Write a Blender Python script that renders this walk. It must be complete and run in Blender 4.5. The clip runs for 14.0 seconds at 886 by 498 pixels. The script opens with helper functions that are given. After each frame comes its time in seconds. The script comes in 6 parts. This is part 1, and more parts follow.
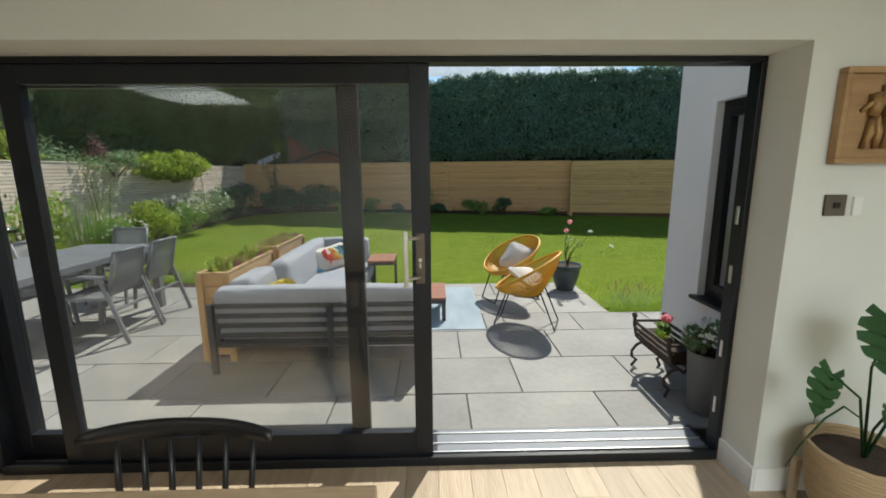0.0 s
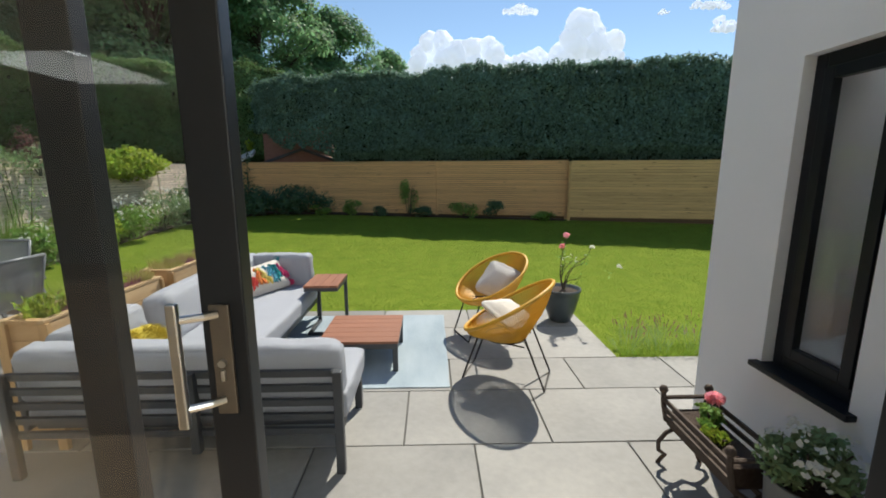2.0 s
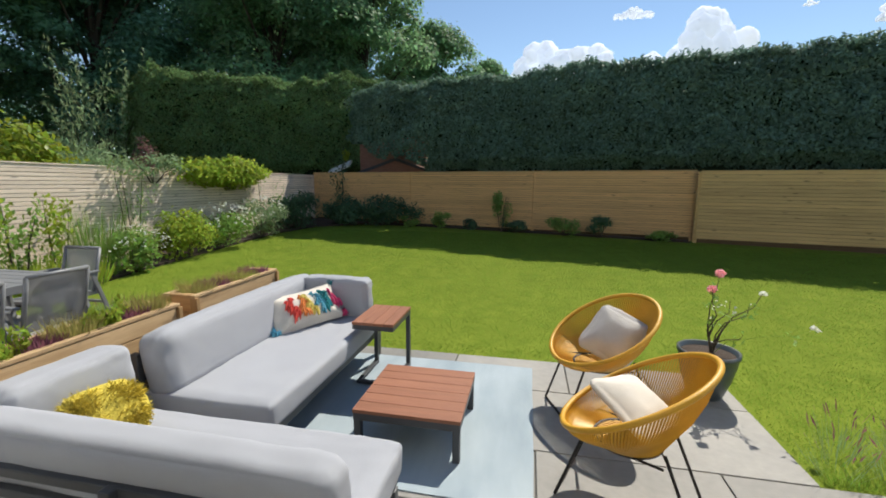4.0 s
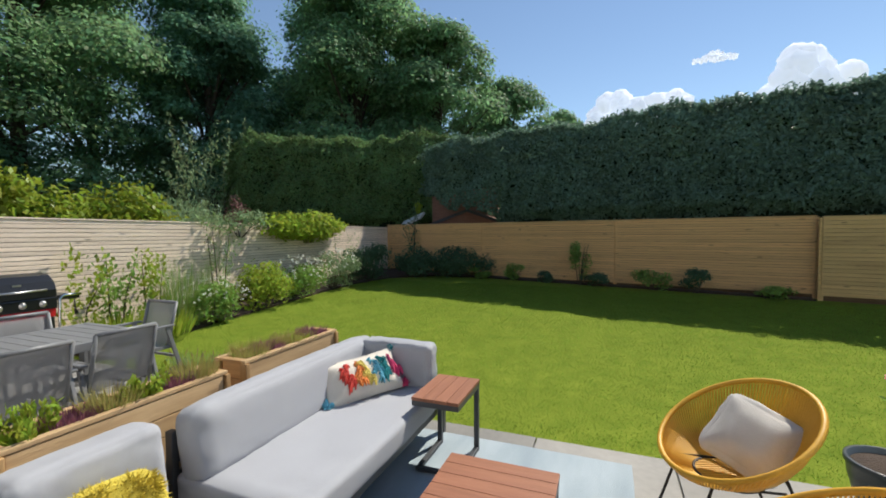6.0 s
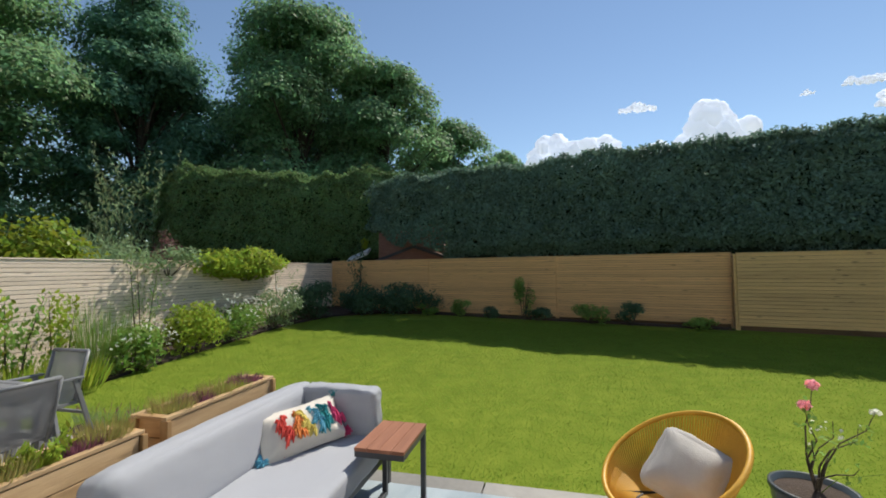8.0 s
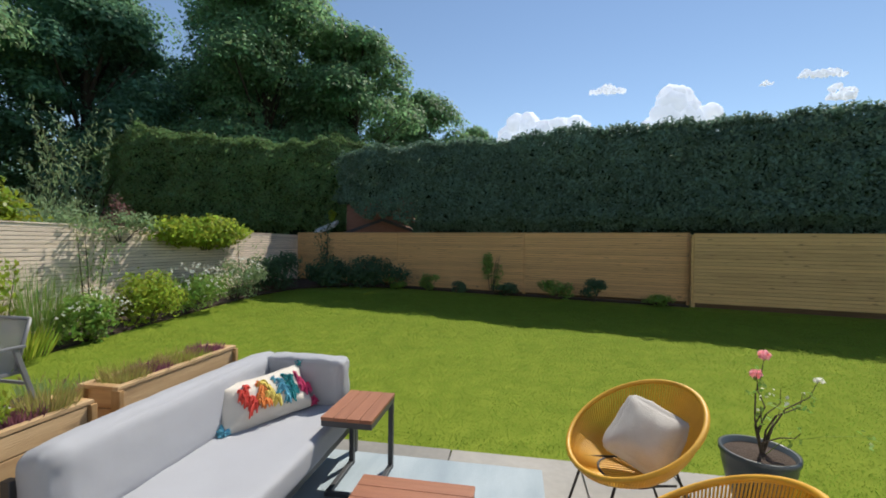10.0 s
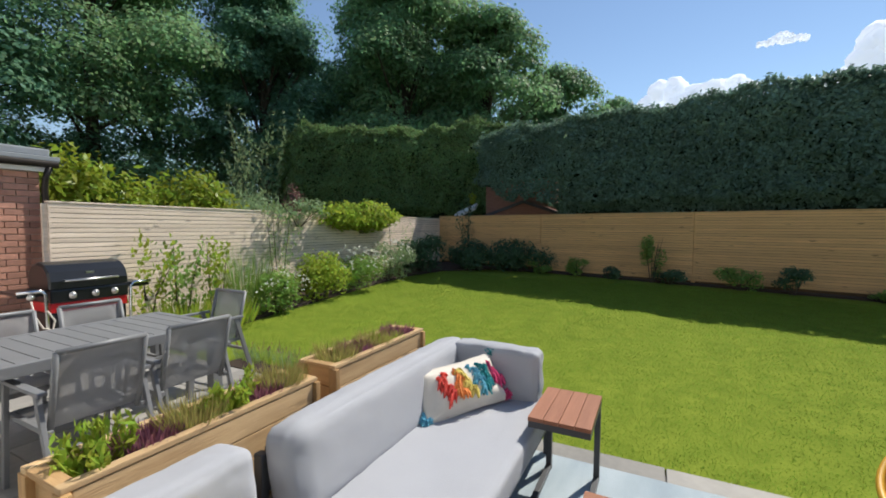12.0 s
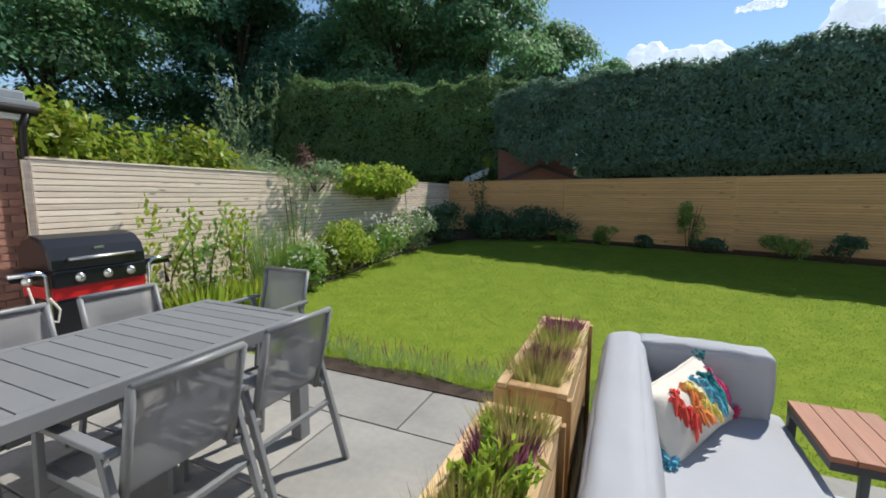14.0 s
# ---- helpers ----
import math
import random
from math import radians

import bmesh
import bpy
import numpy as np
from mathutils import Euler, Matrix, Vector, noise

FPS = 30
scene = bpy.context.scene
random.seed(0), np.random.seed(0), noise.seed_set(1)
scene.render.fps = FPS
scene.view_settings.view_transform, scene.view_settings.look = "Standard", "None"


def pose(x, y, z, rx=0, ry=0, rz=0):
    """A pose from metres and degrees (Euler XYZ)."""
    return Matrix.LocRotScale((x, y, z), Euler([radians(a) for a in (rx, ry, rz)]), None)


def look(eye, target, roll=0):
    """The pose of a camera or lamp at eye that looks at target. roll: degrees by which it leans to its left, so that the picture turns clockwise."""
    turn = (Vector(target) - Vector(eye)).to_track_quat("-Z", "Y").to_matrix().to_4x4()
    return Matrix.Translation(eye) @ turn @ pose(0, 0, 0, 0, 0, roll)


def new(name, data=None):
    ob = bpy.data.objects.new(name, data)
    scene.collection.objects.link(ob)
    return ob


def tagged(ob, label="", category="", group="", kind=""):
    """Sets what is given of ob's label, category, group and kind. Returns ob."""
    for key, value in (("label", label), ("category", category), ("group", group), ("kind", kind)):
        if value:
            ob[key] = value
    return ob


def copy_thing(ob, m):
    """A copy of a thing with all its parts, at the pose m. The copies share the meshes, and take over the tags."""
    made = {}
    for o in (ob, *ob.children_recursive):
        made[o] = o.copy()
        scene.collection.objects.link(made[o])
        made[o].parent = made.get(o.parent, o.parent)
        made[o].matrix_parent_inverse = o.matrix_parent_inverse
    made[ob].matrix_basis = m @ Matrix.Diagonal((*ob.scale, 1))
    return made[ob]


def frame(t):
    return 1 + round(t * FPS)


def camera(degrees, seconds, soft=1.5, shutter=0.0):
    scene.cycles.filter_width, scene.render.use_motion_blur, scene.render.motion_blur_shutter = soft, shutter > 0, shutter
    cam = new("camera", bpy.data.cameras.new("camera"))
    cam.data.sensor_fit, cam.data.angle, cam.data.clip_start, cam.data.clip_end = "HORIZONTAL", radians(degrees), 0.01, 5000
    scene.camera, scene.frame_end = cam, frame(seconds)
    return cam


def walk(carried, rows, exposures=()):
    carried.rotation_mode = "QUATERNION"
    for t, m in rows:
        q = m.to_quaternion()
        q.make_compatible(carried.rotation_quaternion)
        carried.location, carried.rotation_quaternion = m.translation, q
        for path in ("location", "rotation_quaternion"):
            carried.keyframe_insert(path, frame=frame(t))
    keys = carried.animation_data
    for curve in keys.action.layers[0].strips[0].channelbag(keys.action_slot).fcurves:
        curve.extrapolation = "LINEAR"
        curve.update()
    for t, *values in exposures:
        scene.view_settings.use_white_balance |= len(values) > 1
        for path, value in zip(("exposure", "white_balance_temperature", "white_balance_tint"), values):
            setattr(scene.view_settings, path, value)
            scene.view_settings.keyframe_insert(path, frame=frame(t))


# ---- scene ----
# ---- camera ----
cam = camera(93.1, 14.0, soft=1.8)
PATH = [
    (0, (0.482, 0.226, 1.539), (0.526, 2.192, 1.176), -0.4),
    (0.5, (0.611, 0.498, 1.536), (0.66, 2.462, 1.164), -0.3),
    (1, (0.699, 0.736, 1.536), (0.757, 2.701, 1.163), -0.2),
    (1.5, (0.793, 1.05, 1.53), (0.862, 3.018, 1.165), -0.4),
    (2, (0.867, 1.374, 1.518), (0.92, 3.34, 1.159), -0.1),
    (2.5, (0.928, 1.67, 1.521), (0.931, 3.638, 1.166), 0.0),
    (3, (0.935, 1.963, 1.496), (0.843, 3.931, 1.149), 0.2),
    (3.5, (0.926, 2.201, 1.506), (0.693, 4.16, 1.176), 0.2),
    (3.7, (0.923, 2.275, 1.492), (0.623, 4.226, 1.17), 0.3),
    (6, (0.826, 2.758, 1.522), (0.099, 4.619, 1.45), -0.3),
    (6.5, (0.812, 2.781, 1.541), (0.08, 4.642, 1.551), -0.2),
    (7, (0.793, 2.816, 1.54), (0.087, 4.686, 1.61), -0.2),
    (7.5, (0.816, 2.769, 1.564), (0.184, 4.664, 1.66), -0.2),
    (8, (0.833, 2.773, 1.555), (0.346, 4.711, 1.648), -0.6),
    (10.5, (0.756, 2.835, 1.499), (0.416, 4.805, 1.457), 0.7),
    (11, (0.681, 2.851, 1.481), (0.119, 4.769, 1.426), 0.8),
    (11.5, (0.522, 2.936, 1.466), (-0.25, 4.779, 1.387), 0.3),
    (12, (0.256, 3.013, 1.476), (-0.646, 4.794, 1.372), 0.3),
    (12.5, (-0.072, 3.07, 1.454), (-1.033, 4.818, 1.322), 0.3),
    (13, (-0.406, 3.126, 1.454), (-1.356, 4.878, 1.285), 0.3),
    (13.5, (-0.743, 3.203, 1.431), (-1.629, 4.984, 1.222), 0.4),
    (14, (-1.023, 3.247, 1.432), (-1.821, 5.062, 1.175), 0.3),
]

walk(cam, [(t, look(eye, target, roll)) for t, eye, target, roll in PATH], [(0.0, 0.28, 6350, 5), (1.5, 0.36, 6500, 6), (6.0, 0.32, 6650, 8), (8.0, 0.25, 6650, 8), (11.0, 0.30, 6650, 9), (14.0, 0.41, 6350, 8)])

# ---- world and sun ----
SUN_DIR = Vector((0.38, 0.92, 1.19)).normalized()
world = bpy.data.worlds.new("world")
scene.world = world
world.use_nodes = True
wn = world.node_tree
sky = wn.nodes.new("ShaderNodeTexSky")
sky.sky_type = "NISHITA"
sky.sun_disc = False
sky.sun_elevation = math.asin(SUN_DIR.z)
sky.sun_rotation = math.atan2(SUN_DIR.x, SUN_DIR.y)
sky.air_density = 1.0
sky.dust_density = 0.0
sky.ozone_density = 1.6
wn.nodes["Background"].inputs["Strength"].default_value = 0.108
wn.links.new(sky.outputs["Color"], wn.nodes["Background"].inputs["Color"])
sun_data = bpy.data.lights.new("sun", "SUN")
sun_data.energy, sun_data.angle, sun_data.color = 4.7, radians(0.53), (1.0, 0.94, 0.84)
sun = new("sun", sun_data)
sun.matrix_world = look(SUN_DIR * 60, (0, 0, 0))


# ---- materials ----
def mat(name, base, rough=0.6, metal=0.0, var=0.25, scale=8.0, fine=60.0, bump=0.15, tint=None, rnd=0.0, stretch=(1, 1, 1), spec=0.5, island=False, knots=None):
    """Principled surface with two scales of colour variation, fine relief and per-piece variation."""
    m = bpy.data.materials.new(name)
    m.use_nodes = True
    nt = m.node_tree
    b = nt.nodes["Principled BSDF"]
    b.inputs["Roughness"].default_value, b.inputs["Metallic"].default_value = rough, metal
    b.inputs["Specular IOR Level"].default_value = spec
    co = nt.nodes.new("ShaderNodeTexCoord")
    mp = nt.nodes.new("ShaderNodeMapping")
    mp.inputs["Scale"].default_value = stretch
    nt.links.new(co.outputs["Object"], mp.inputs["Vector"])
    if rnd and not island:
        # every piece is cut from another stretch of the material
        oi, sh = nt.nodes.new("ShaderNodeObjectInfo"), nt.nodes.new("ShaderNodeVectorMath")
        sh.operation = "MULTIPLY_ADD"
        sh.inputs[1].default_value = (37.0, 53.0, 71.0)
        nt.links.new(oi.outputs["Random"], sh.inputs[0])
        nt.links.new(co.outputs["Object"], sh.inputs[2])
        nt.links.new(sh.outputs[0], mp.inputs["Vector"])
    n1, n2 = nt.nodes.new("ShaderNodeTexNoise"), nt.nodes.new("ShaderNodeTexNoise")
    n1.inputs["Scale"].default_value, n2.inputs["Scale"].default_value = scale, fine
    n1.inputs["Detail"].default_value = 4
    n2.inputs["Detail"].default_value = 3
    for n in (n1, n2):
        nt.links.new(mp.outputs["Vector"], n.inputs["Vector"])
    mix = nt.nodes.new("ShaderNodeMix")
    mix.data_type = "RGBA"
    c = Vector(base)
    t = Vector(tint) if tint else c * (1 - var)
    hi = Vector([min(1.0, v * (1 + var * 0.6)) for v in c])
    mix.inputs[6].default_value = (*t, 1)
    mix.inputs[7].default_value = (*hi, 1)
    add = nt.nodes.new("ShaderNodeMath")
    add.operation = "MULTIPLY_ADD"
    add.inputs[1].default_value, add.inputs[2].default_value = 0.45, 0.0
    nt.links.new(n2.outputs["Fac"], add.inputs[0])
    ad2 = nt.nodes.new("ShaderNodeMath")
    ad2.operation = "MULTIPLY_ADD"
    ad2.inputs[1].default_value = 1.1
    nt.links.new(n1.outputs["Fac"], ad2.inputs[0])
    nt.links.new(add.outputs[0], ad2.inputs[2])
    sub = nt.nodes.new("ShaderNodeMath")
    sub.operation = "SUBTRACT"
    sub.inputs[1].default_value = 0.28
    sub.use_clamp = True
    nt.links.new(ad2.outputs[0], sub.inputs[0])
    nt.links.new(sub.outputs[0], mix.inputs[0])
    last = mix.outputs[2]
    if rnd or island:
        if island:
            info = nt.nodes.new("ShaderNodeNewGeometry")
            src = info.outputs["Random Per Island"]
        else:
            info = nt.nodes.new("ShaderNodeObjectInfo")
            src = info.outputs["Random"]
        hsv = nt.nodes.new("ShaderNodeHueSaturation")
        mr = nt.nodes.new("ShaderNodeMapRange")
        mr.inputs[3].default_value, mr.inputs[4].default_value = 1 - rnd, 1 + rnd
        nt.links.new(src, mr.inputs[0])
        value = mr.outputs[0]
        if knots is not None:
            km, vo, kr, mu = nt.nodes.new("ShaderNodeMapping"), nt.nodes.new("ShaderNodeTexVoronoi"), nt.nodes.new("ShaderNodeMapRange"), nt.nodes.new("ShaderNodeMath")
            km.inputs["Scale"].default_value = knots
            vo.inputs["Scale"].default_value = 1.0
            kr.inputs[1].default_value, kr.inputs[2].default_value = 0.07, 0.17
            kr.inputs[3].default_value, kr.inputs[4].default_value = 0.45, 1.0
            mu.operation = "MULTIPLY"
            nt.links.new(sh.outputs[0], km.inputs["Vector"])
            nt.links.new(km.outputs["Vector"], vo.inputs["Vector"])
            nt.links.new(vo.outputs["Distance"], kr.inputs[0])
            nt.links.new(value, mu.inputs[0])
            nt.links.new(kr.outputs[0], mu.inputs[1])
            value = mu.outputs[0]
        nt.links.new(value, hsv.inputs["Value"])
        nt.links.new(last, hsv.inputs["Color"])
        last = hsv.outputs[0]
    nt.links.new(last, b.inputs["Base Color"])
    if bump:
        bp = nt.nodes.new("ShaderNodeBump")
        bp.inputs["Strength"].default_value, bp.inputs["Distance"].default_value = bump, 0.01
        nt.links.new(n2.outputs["Fac"], bp.inputs["Height"])
        nt.links.new(bp.outputs[0], b.inputs["Normal"])
    return m


def leaf_mat(name, base, var=0.35, through_light=0.4, rough=0.55, hue=0.03, patch=0.6):
    """Leaves: diffuse and glossy front, light coming through, each leaf its own shade, and slow patches."""
    m = bpy.data.materials.new(name)
    m.use_nodes = True
    nt = m.node_tree
    b = nt.nodes["Principled BSDF"]
    b.inputs["Roughness"].default_value = rough
    b.inputs["Specular IOR Level"].default_value = 0.12
    geo = nt.nodes.new("ShaderNodeNewGeometry")
    co = nt.nodes.new("ShaderNodeTexCoord")
    nz = nt.nodes.new("ShaderNodeTexNoise")
    nz.inputs["Scale"].default_value = patch
    nt.links.new(co.outputs["Object"], nz.inputs["Vector"])
    sm = nt.nodes.new("ShaderNodeMath")
    sm.operation = "MULTIPLY_ADD"
    sm.inputs[1].default_value = 0.6
    nt.links.new(geo.outputs["Random Per Island"], sm.inputs[0])
    nt.links.new(nz.outputs["Fac"], sm.inputs[2])
    mr = nt.nodes.new("ShaderNodeMapRange")
    mr.inputs[1].default_value, mr.inputs[2].default_value = 0.3, 1.3
    mr.inputs[3].default_value, mr.inputs[4].default_value = 1 - var, 1 + var
    nt.links.new(sm.outputs[0], mr.inputs[0])
    hr = nt.nodes.new("ShaderNodeMapRange")
    hr.inputs[3].default_value, hr.inputs[4].default_value = 0.5 - hue, 0.5 + hue
    nt.links.new(geo.outputs["Random Per Island"], hr.inputs[0])
    hsv = nt.nodes.new("ShaderNodeHueSaturation")
    hsv.inputs["Color"].default_value = (*base, 1)
    nt.links.new(mr.outputs[0], hsv.inputs["Value"])
    nt.links.new(hr.outputs[0], hsv.inputs["Hue"])
    nt.links.new(hsv.outputs[0], b.inputs["Base Color"])
    tr = nt.nodes.new("ShaderNodeBsdfTranslucent")
    gm = nt.nodes.new("ShaderNodeHueSaturation")
    gm.inputs["Value"].default_value = 1.5
    gm.inputs["Hue"].default_value = 0.495
    nt.links.new(hsv.outputs[0], gm.inputs["Color"])
    nt.links.new(gm.outputs[0], tr.inputs["Color"])
    mx = nt.nodes.new("ShaderNodeMixShader")
    mx.inputs[0].default_value = through_light
    nt.links.new(b.outputs[0], mx.inputs[1])
    nt.links.new(tr.outputs[0], mx.inputs[2])
    nt.links.new(mx.outputs[0], nt.nodes["Material Output"].inputs[0])
    return m


def wood_mat(name, base, dark, rough=0.6, rnd=0.12, axis=0, scale=3.0, knotty=False):
    """Timber: long grain along one local axis, knots and darker streaks."""
    st = [14.0, 14.0, 14.0]
    st[axis] = 1.0
    kn = [9.0, 9.0, 9.0]
    kn[axis] = 2.6
    return mat(name, base, rough, 0, 0.3, scale, scale * 7, 0.25, dark, rnd, st, 0.3, False, kn if knotty else None)


def glass_mat(name, tint=(0.992, 0.997, 0.995)):
    """Thin window glass: mostly clear, with a mirror image by Fresnel."""
    m = bpy.data.materials.new(name)
    m.use_nodes = True
    nt = m.node_tree
    nt.nodes.remove(nt.nodes["Principled BSDF"])
    tr, gl, lw = nt.nodes.new("ShaderNodeBsdfTransparent"), nt.nodes.new("ShaderNodeBsdfGlossy"), nt.nodes.new("ShaderNodeLayerWeight")
    tr.inputs["Color"].default_value = (*tint, 1)
    gl.inputs["Roughness"].default_value = 0.0
    lw.inputs["Blend"].default_value = 0.5
    pw, fr = nt.nodes.new("ShaderNodeMath"), nt.nodes.new("ShaderNodeMath")
    pw.operation, fr.operation = "POWER", "MULTIPLY_ADD"
    pw.inputs[1].default_value = 5.0
    fr.inputs[1].default_value, fr.inputs[2].default_value = 0.96, 0.042
    nt.links.new(lw.outputs["Facing"], pw.inputs[0])
    nt.links.new(pw.outputs[0], fr.inputs[0])
    mx = nt.nodes.new("ShaderNodeMixShader")
    nt.links.new(fr.outputs[0], mx.inputs[0])
    nt.links.new(tr.outputs[0], mx.inputs[1])
    nt.links.new(gl.outputs[0], mx.inputs[2])
    nt.links.new(mx.outputs[0], nt.nodes["Material Output"].inputs[0])
    return m


M_PLASTER = mat("plaster_cream", (0.67, 0.68, 0.635), 0.8, var=0.05, scale=3, fine=120, bump=0.05)
M_CEIL = mat("ceiling_white", (0.8, 0.79, 0.76), 0.85, var=0.04, scale=2, fine=100, bump=0.04)
M_RENDER = mat("render_white", (0.88, 0.88, 0.9), 0.85, var=0.04, scale=2.5, fine=220, bump=0.25)
M_GREYFRAME = mat("aluminium_anthracite", (0.012, 0.0135, 0.017), 0.38, 0.0, var=0.2, scale=5, fine=200, bump=0.02, spec=0.3)
M_STEEL = mat("brushed_steel", (0.6, 0.59, 0.57), 0.3, 1.0, var=0.1, scale=20, fine=300, bump=0.03)
M_CHROME = mat("chrome_tube", (0.75, 0.76, 0.78), 0.15, 1.0, var=0.06, scale=20, fine=300, bump=0.0)
M_GLASS = glass_mat("window_glass")
M_OAK = wood_mat("oak_floor", (0.42, 0.33, 0.23), (0.31, 0.23, 0.15), 0.45, 0.14, 1, 1.6)
M_TABLEWOOD = wood_mat("table_oak", (0.4, 0.26, 0.13), (0.27, 0.16, 0.075), 0.4, 0.05, 0, 2.0)
M_TABLETOP = wood_mat("pale_table_oak", (0.54, 0.40, 0.25), (0.42, 0.29, 0.17), 0.4, 0.05, 0, 2.0)
M_BLACKWOOD = mat("black_painted_wood", (0.012, 0.012, 0.013), 0.35, var=0.3, scale=20, fine=90, bump=0.05)
M_SLAB = mat("paving_sandstone", (0.29, 0.276, 0.254), 0.72, var=0.22, scale=1.7, fine=22, bump=0.16, rnd=0.13, tint=(0.168, 0.164, 0.157))
M_MORTAR = mat("paving_joint", (0.12, 0.115, 0.105), 0.95, var=0.35, scale=12, fine=120, bump=0.3)
M_FENCE = wood_mat("larch_batten", (0.72, 0.43, 0.19), (0.57, 0.33, 0.135), 0.75, 0.09, 0, 1.8, True)
M_GATE = wood_mat("fresh_larch", (0.66, 0.45, 0.19), (0.46, 0.28, 0.11), 0.7, 0.12, 0, 1.8, True)
M_PLANTER = wood_mat("planter_softwood", (0.55, 0.39, 0.22), (0.38, 0.24, 0.12), 0.75, 0.16, 1, 2.2, True)
M_FABRIC = mat("grey_outdoor_fabric", (0.37, 0.38, 0.415), 0.9, var=0.07, scale=4, fine=420, bump=0.25, spec=0.1)
M_SOFAFRAME = mat("charcoal_aluminium", (0.055, 0.058, 0.065), 0.45, 0.1, var=0.15, scale=6, fine=150, bump=0.03)
M_TEAK = wood_mat("brown_slat", (0.30, 0.13, 0.075), (0.21, 0.085, 0.05), 0.55, 0.08, 1, 2.5)
M_RUG = mat("washed_blue_rug", (0.38, 0.43, 0.46), 0.95, var=0.45, stretch=(3.2, 0.9, 1), scale=1.5, fine=160, bump=0.35, tint=(0.22, 0.28, 0.33), spec=0.1)
M_MUSTARD = mat("mustard_cord", (0.62, 0.33, 0.025), 0.5, var=0.2, scale=9, fine=120, bump=0.1)
M_ROD = mat("dark_steel_rod", (0.03, 0.025, 0.022), 0.45, 0.5, var=0.2, scale=10, fine=100, bump=0.02)
M_CUSHION = mat("oatmeal_velvet", (0.56, 0.53, 0.50), 0.95, var=0.22, scale=9, fine=200, bump=0.3, spec=0.1)
M_YELLOW = mat("yellow_shag", (0.66, 0.53, 0.08), 0.95, var=0.35, scale=15, fine=180, bump=0.6, island=True, rnd=0.3)
M_CREAM = mat("cream_cotton", (0.66, 0.61, 0.54), 0.95, var=0.12, scale=9, fine=260, bump=0.3)
M_RED = mat("coral_tassel", (0.72, 0.075, 0.055), 0.9, var=0.25, scale=20, fine=200, bump=0.5, island=True, rnd=0.25)
M_ORANGE = mat("orange_tassel", (0.75, 0.24, 0.06), 0.9, var=0.25, scale=20, fine=200, bump=0.5, island=True, rnd=0.2)
M_LEMON = mat("lemon_tassel", (0.72, 0.58, 0.14), 0.9, var=0.25, scale=20, fine=200, bump=0.5, island=True, rnd=0.2)
M_TEAL = mat("teal_tassel", (0.015, 0.22, 0.24), 0.9, var=0.25, scale=20, fine=200, bump=0.5, island=True, rnd=0.3)
M_SKYBLUE = mat("blue_tassel", (0.12, 0.4, 0.55), 0.9, var=0.25, scale=20, fine=200, bump=0.5, island=True, rnd=0.2)
M_PINK = mat("magenta_tassel", (0.6, 0.05, 0.16), 0.9, var=0.25, scale=20, fine=200, bump=0.5, island=True, rnd=0.2)
M_GLAZE = mat("dark_glazed_pot", (0.05, 0.065, 0.075), 0.35, var=0.3, scale=8, fine=60, bump=0.06)
M_GREYPOT = mat("grey_fibre_pot", (0.17, 0.175, 0.18), 0.75, var=0.15, scale=8, fine=90, bump=0.1)
M_IRON = mat("rusted_iron", (0.085, 0.06, 0.047), 0.75, 0.3, var=0.4, scale=18, fine=120, bump=0.3)
M_SOIL = mat("dark_soil", (0.055, 0.035, 0.024), 0.95, var=0.5, scale=14, fine=70, bump=0.9)
M_BARK = mat("bark", (0.085, 0.065, 0.045), 0.95, var=0.4, scale=6, fine=40, bump=0.8, stretch=(3, 3, 0.6))
M_LAWN = mat("lawn_turf", (0.185, 0.225, 0.03), 0.95, var=0.3, scale=4.5, fine=60, bump=0.5, tint=(0.09, 0.145, 0.014), spec=0.05)
M_GROUND = mat("far_ground", (0.07, 0.09, 0.03), 0.95, var=0.3, scale=0.3, fine=4, bump=0.4)
M_TABLEGREY = mat("grey_powder_coat", (0.19, 0.195, 0.205), 0.5, 0.1, var=0.12, scale=5, fine=200, bump=0.03, rnd=0.05)
M_BBQBLACK = mat("black_enamel", (0.012, 0.013, 0.016), 0.28, 0.1, var=0.2, scale=8, fine=120, bump=0.02)
M_BBQRED = mat("red_enamel", (0.55, 0.012, 0.018), 0.35, var=0.1, scale=8, fine=120, bump=0.02)
M_BRICK = mat("red_brick", (0.46, 0.235, 0.17), 0.9, var=0.25, scale=14, fine=90, bump=0.5, rnd=0.25)
M_BRICKPLAIN = mat("far_brick", (0.30, 0.155, 0.115), 0.9, var=0.3, scale=6, fine=30, bump=0.3, stretch=(1, 1, 4))
M_BRICKMORTAR = mat("brick_mortar", (0.44, 0.33, 0.27), 0.95, var=0.2, scale=14, fine=120, bump=0.3)
M_WHITE = mat("white_upvc", (0.78, 0.78, 0.77), 0.45, var=0.06, scale=5, fine=90, bump=0.02)
M_ROOFFELT = mat("grey_roof_edge", (0.09, 0.09, 0.10), 0.85, var=0.25, scale=6, fine=60, bump=0.3)
M_LEAD = mat("pale_lead_roof", (0.26, 0.28, 0.30), 0.6, var=0.25, scale=5, fine=60, bump=0.2)
M_TILE = mat("brown_roof_tile", (0.22, 0.10, 0.06), 0.85, var=0.3, scale=9, fine=50, bump=0.3)
M_HEDGE = leaf_mat("conifer_leaf", (0.115, 0.19, 0.14), 0.5, 0.32, patch=0.9)
# Lighter hedge leaf: sun on the left hedge is put into its colour.
M_HEDGELIGHT = leaf_mat("sunlit_hedge_leaf", (0.135, 0.22, 0.085), 0.62, 0.35, patch=0.9)
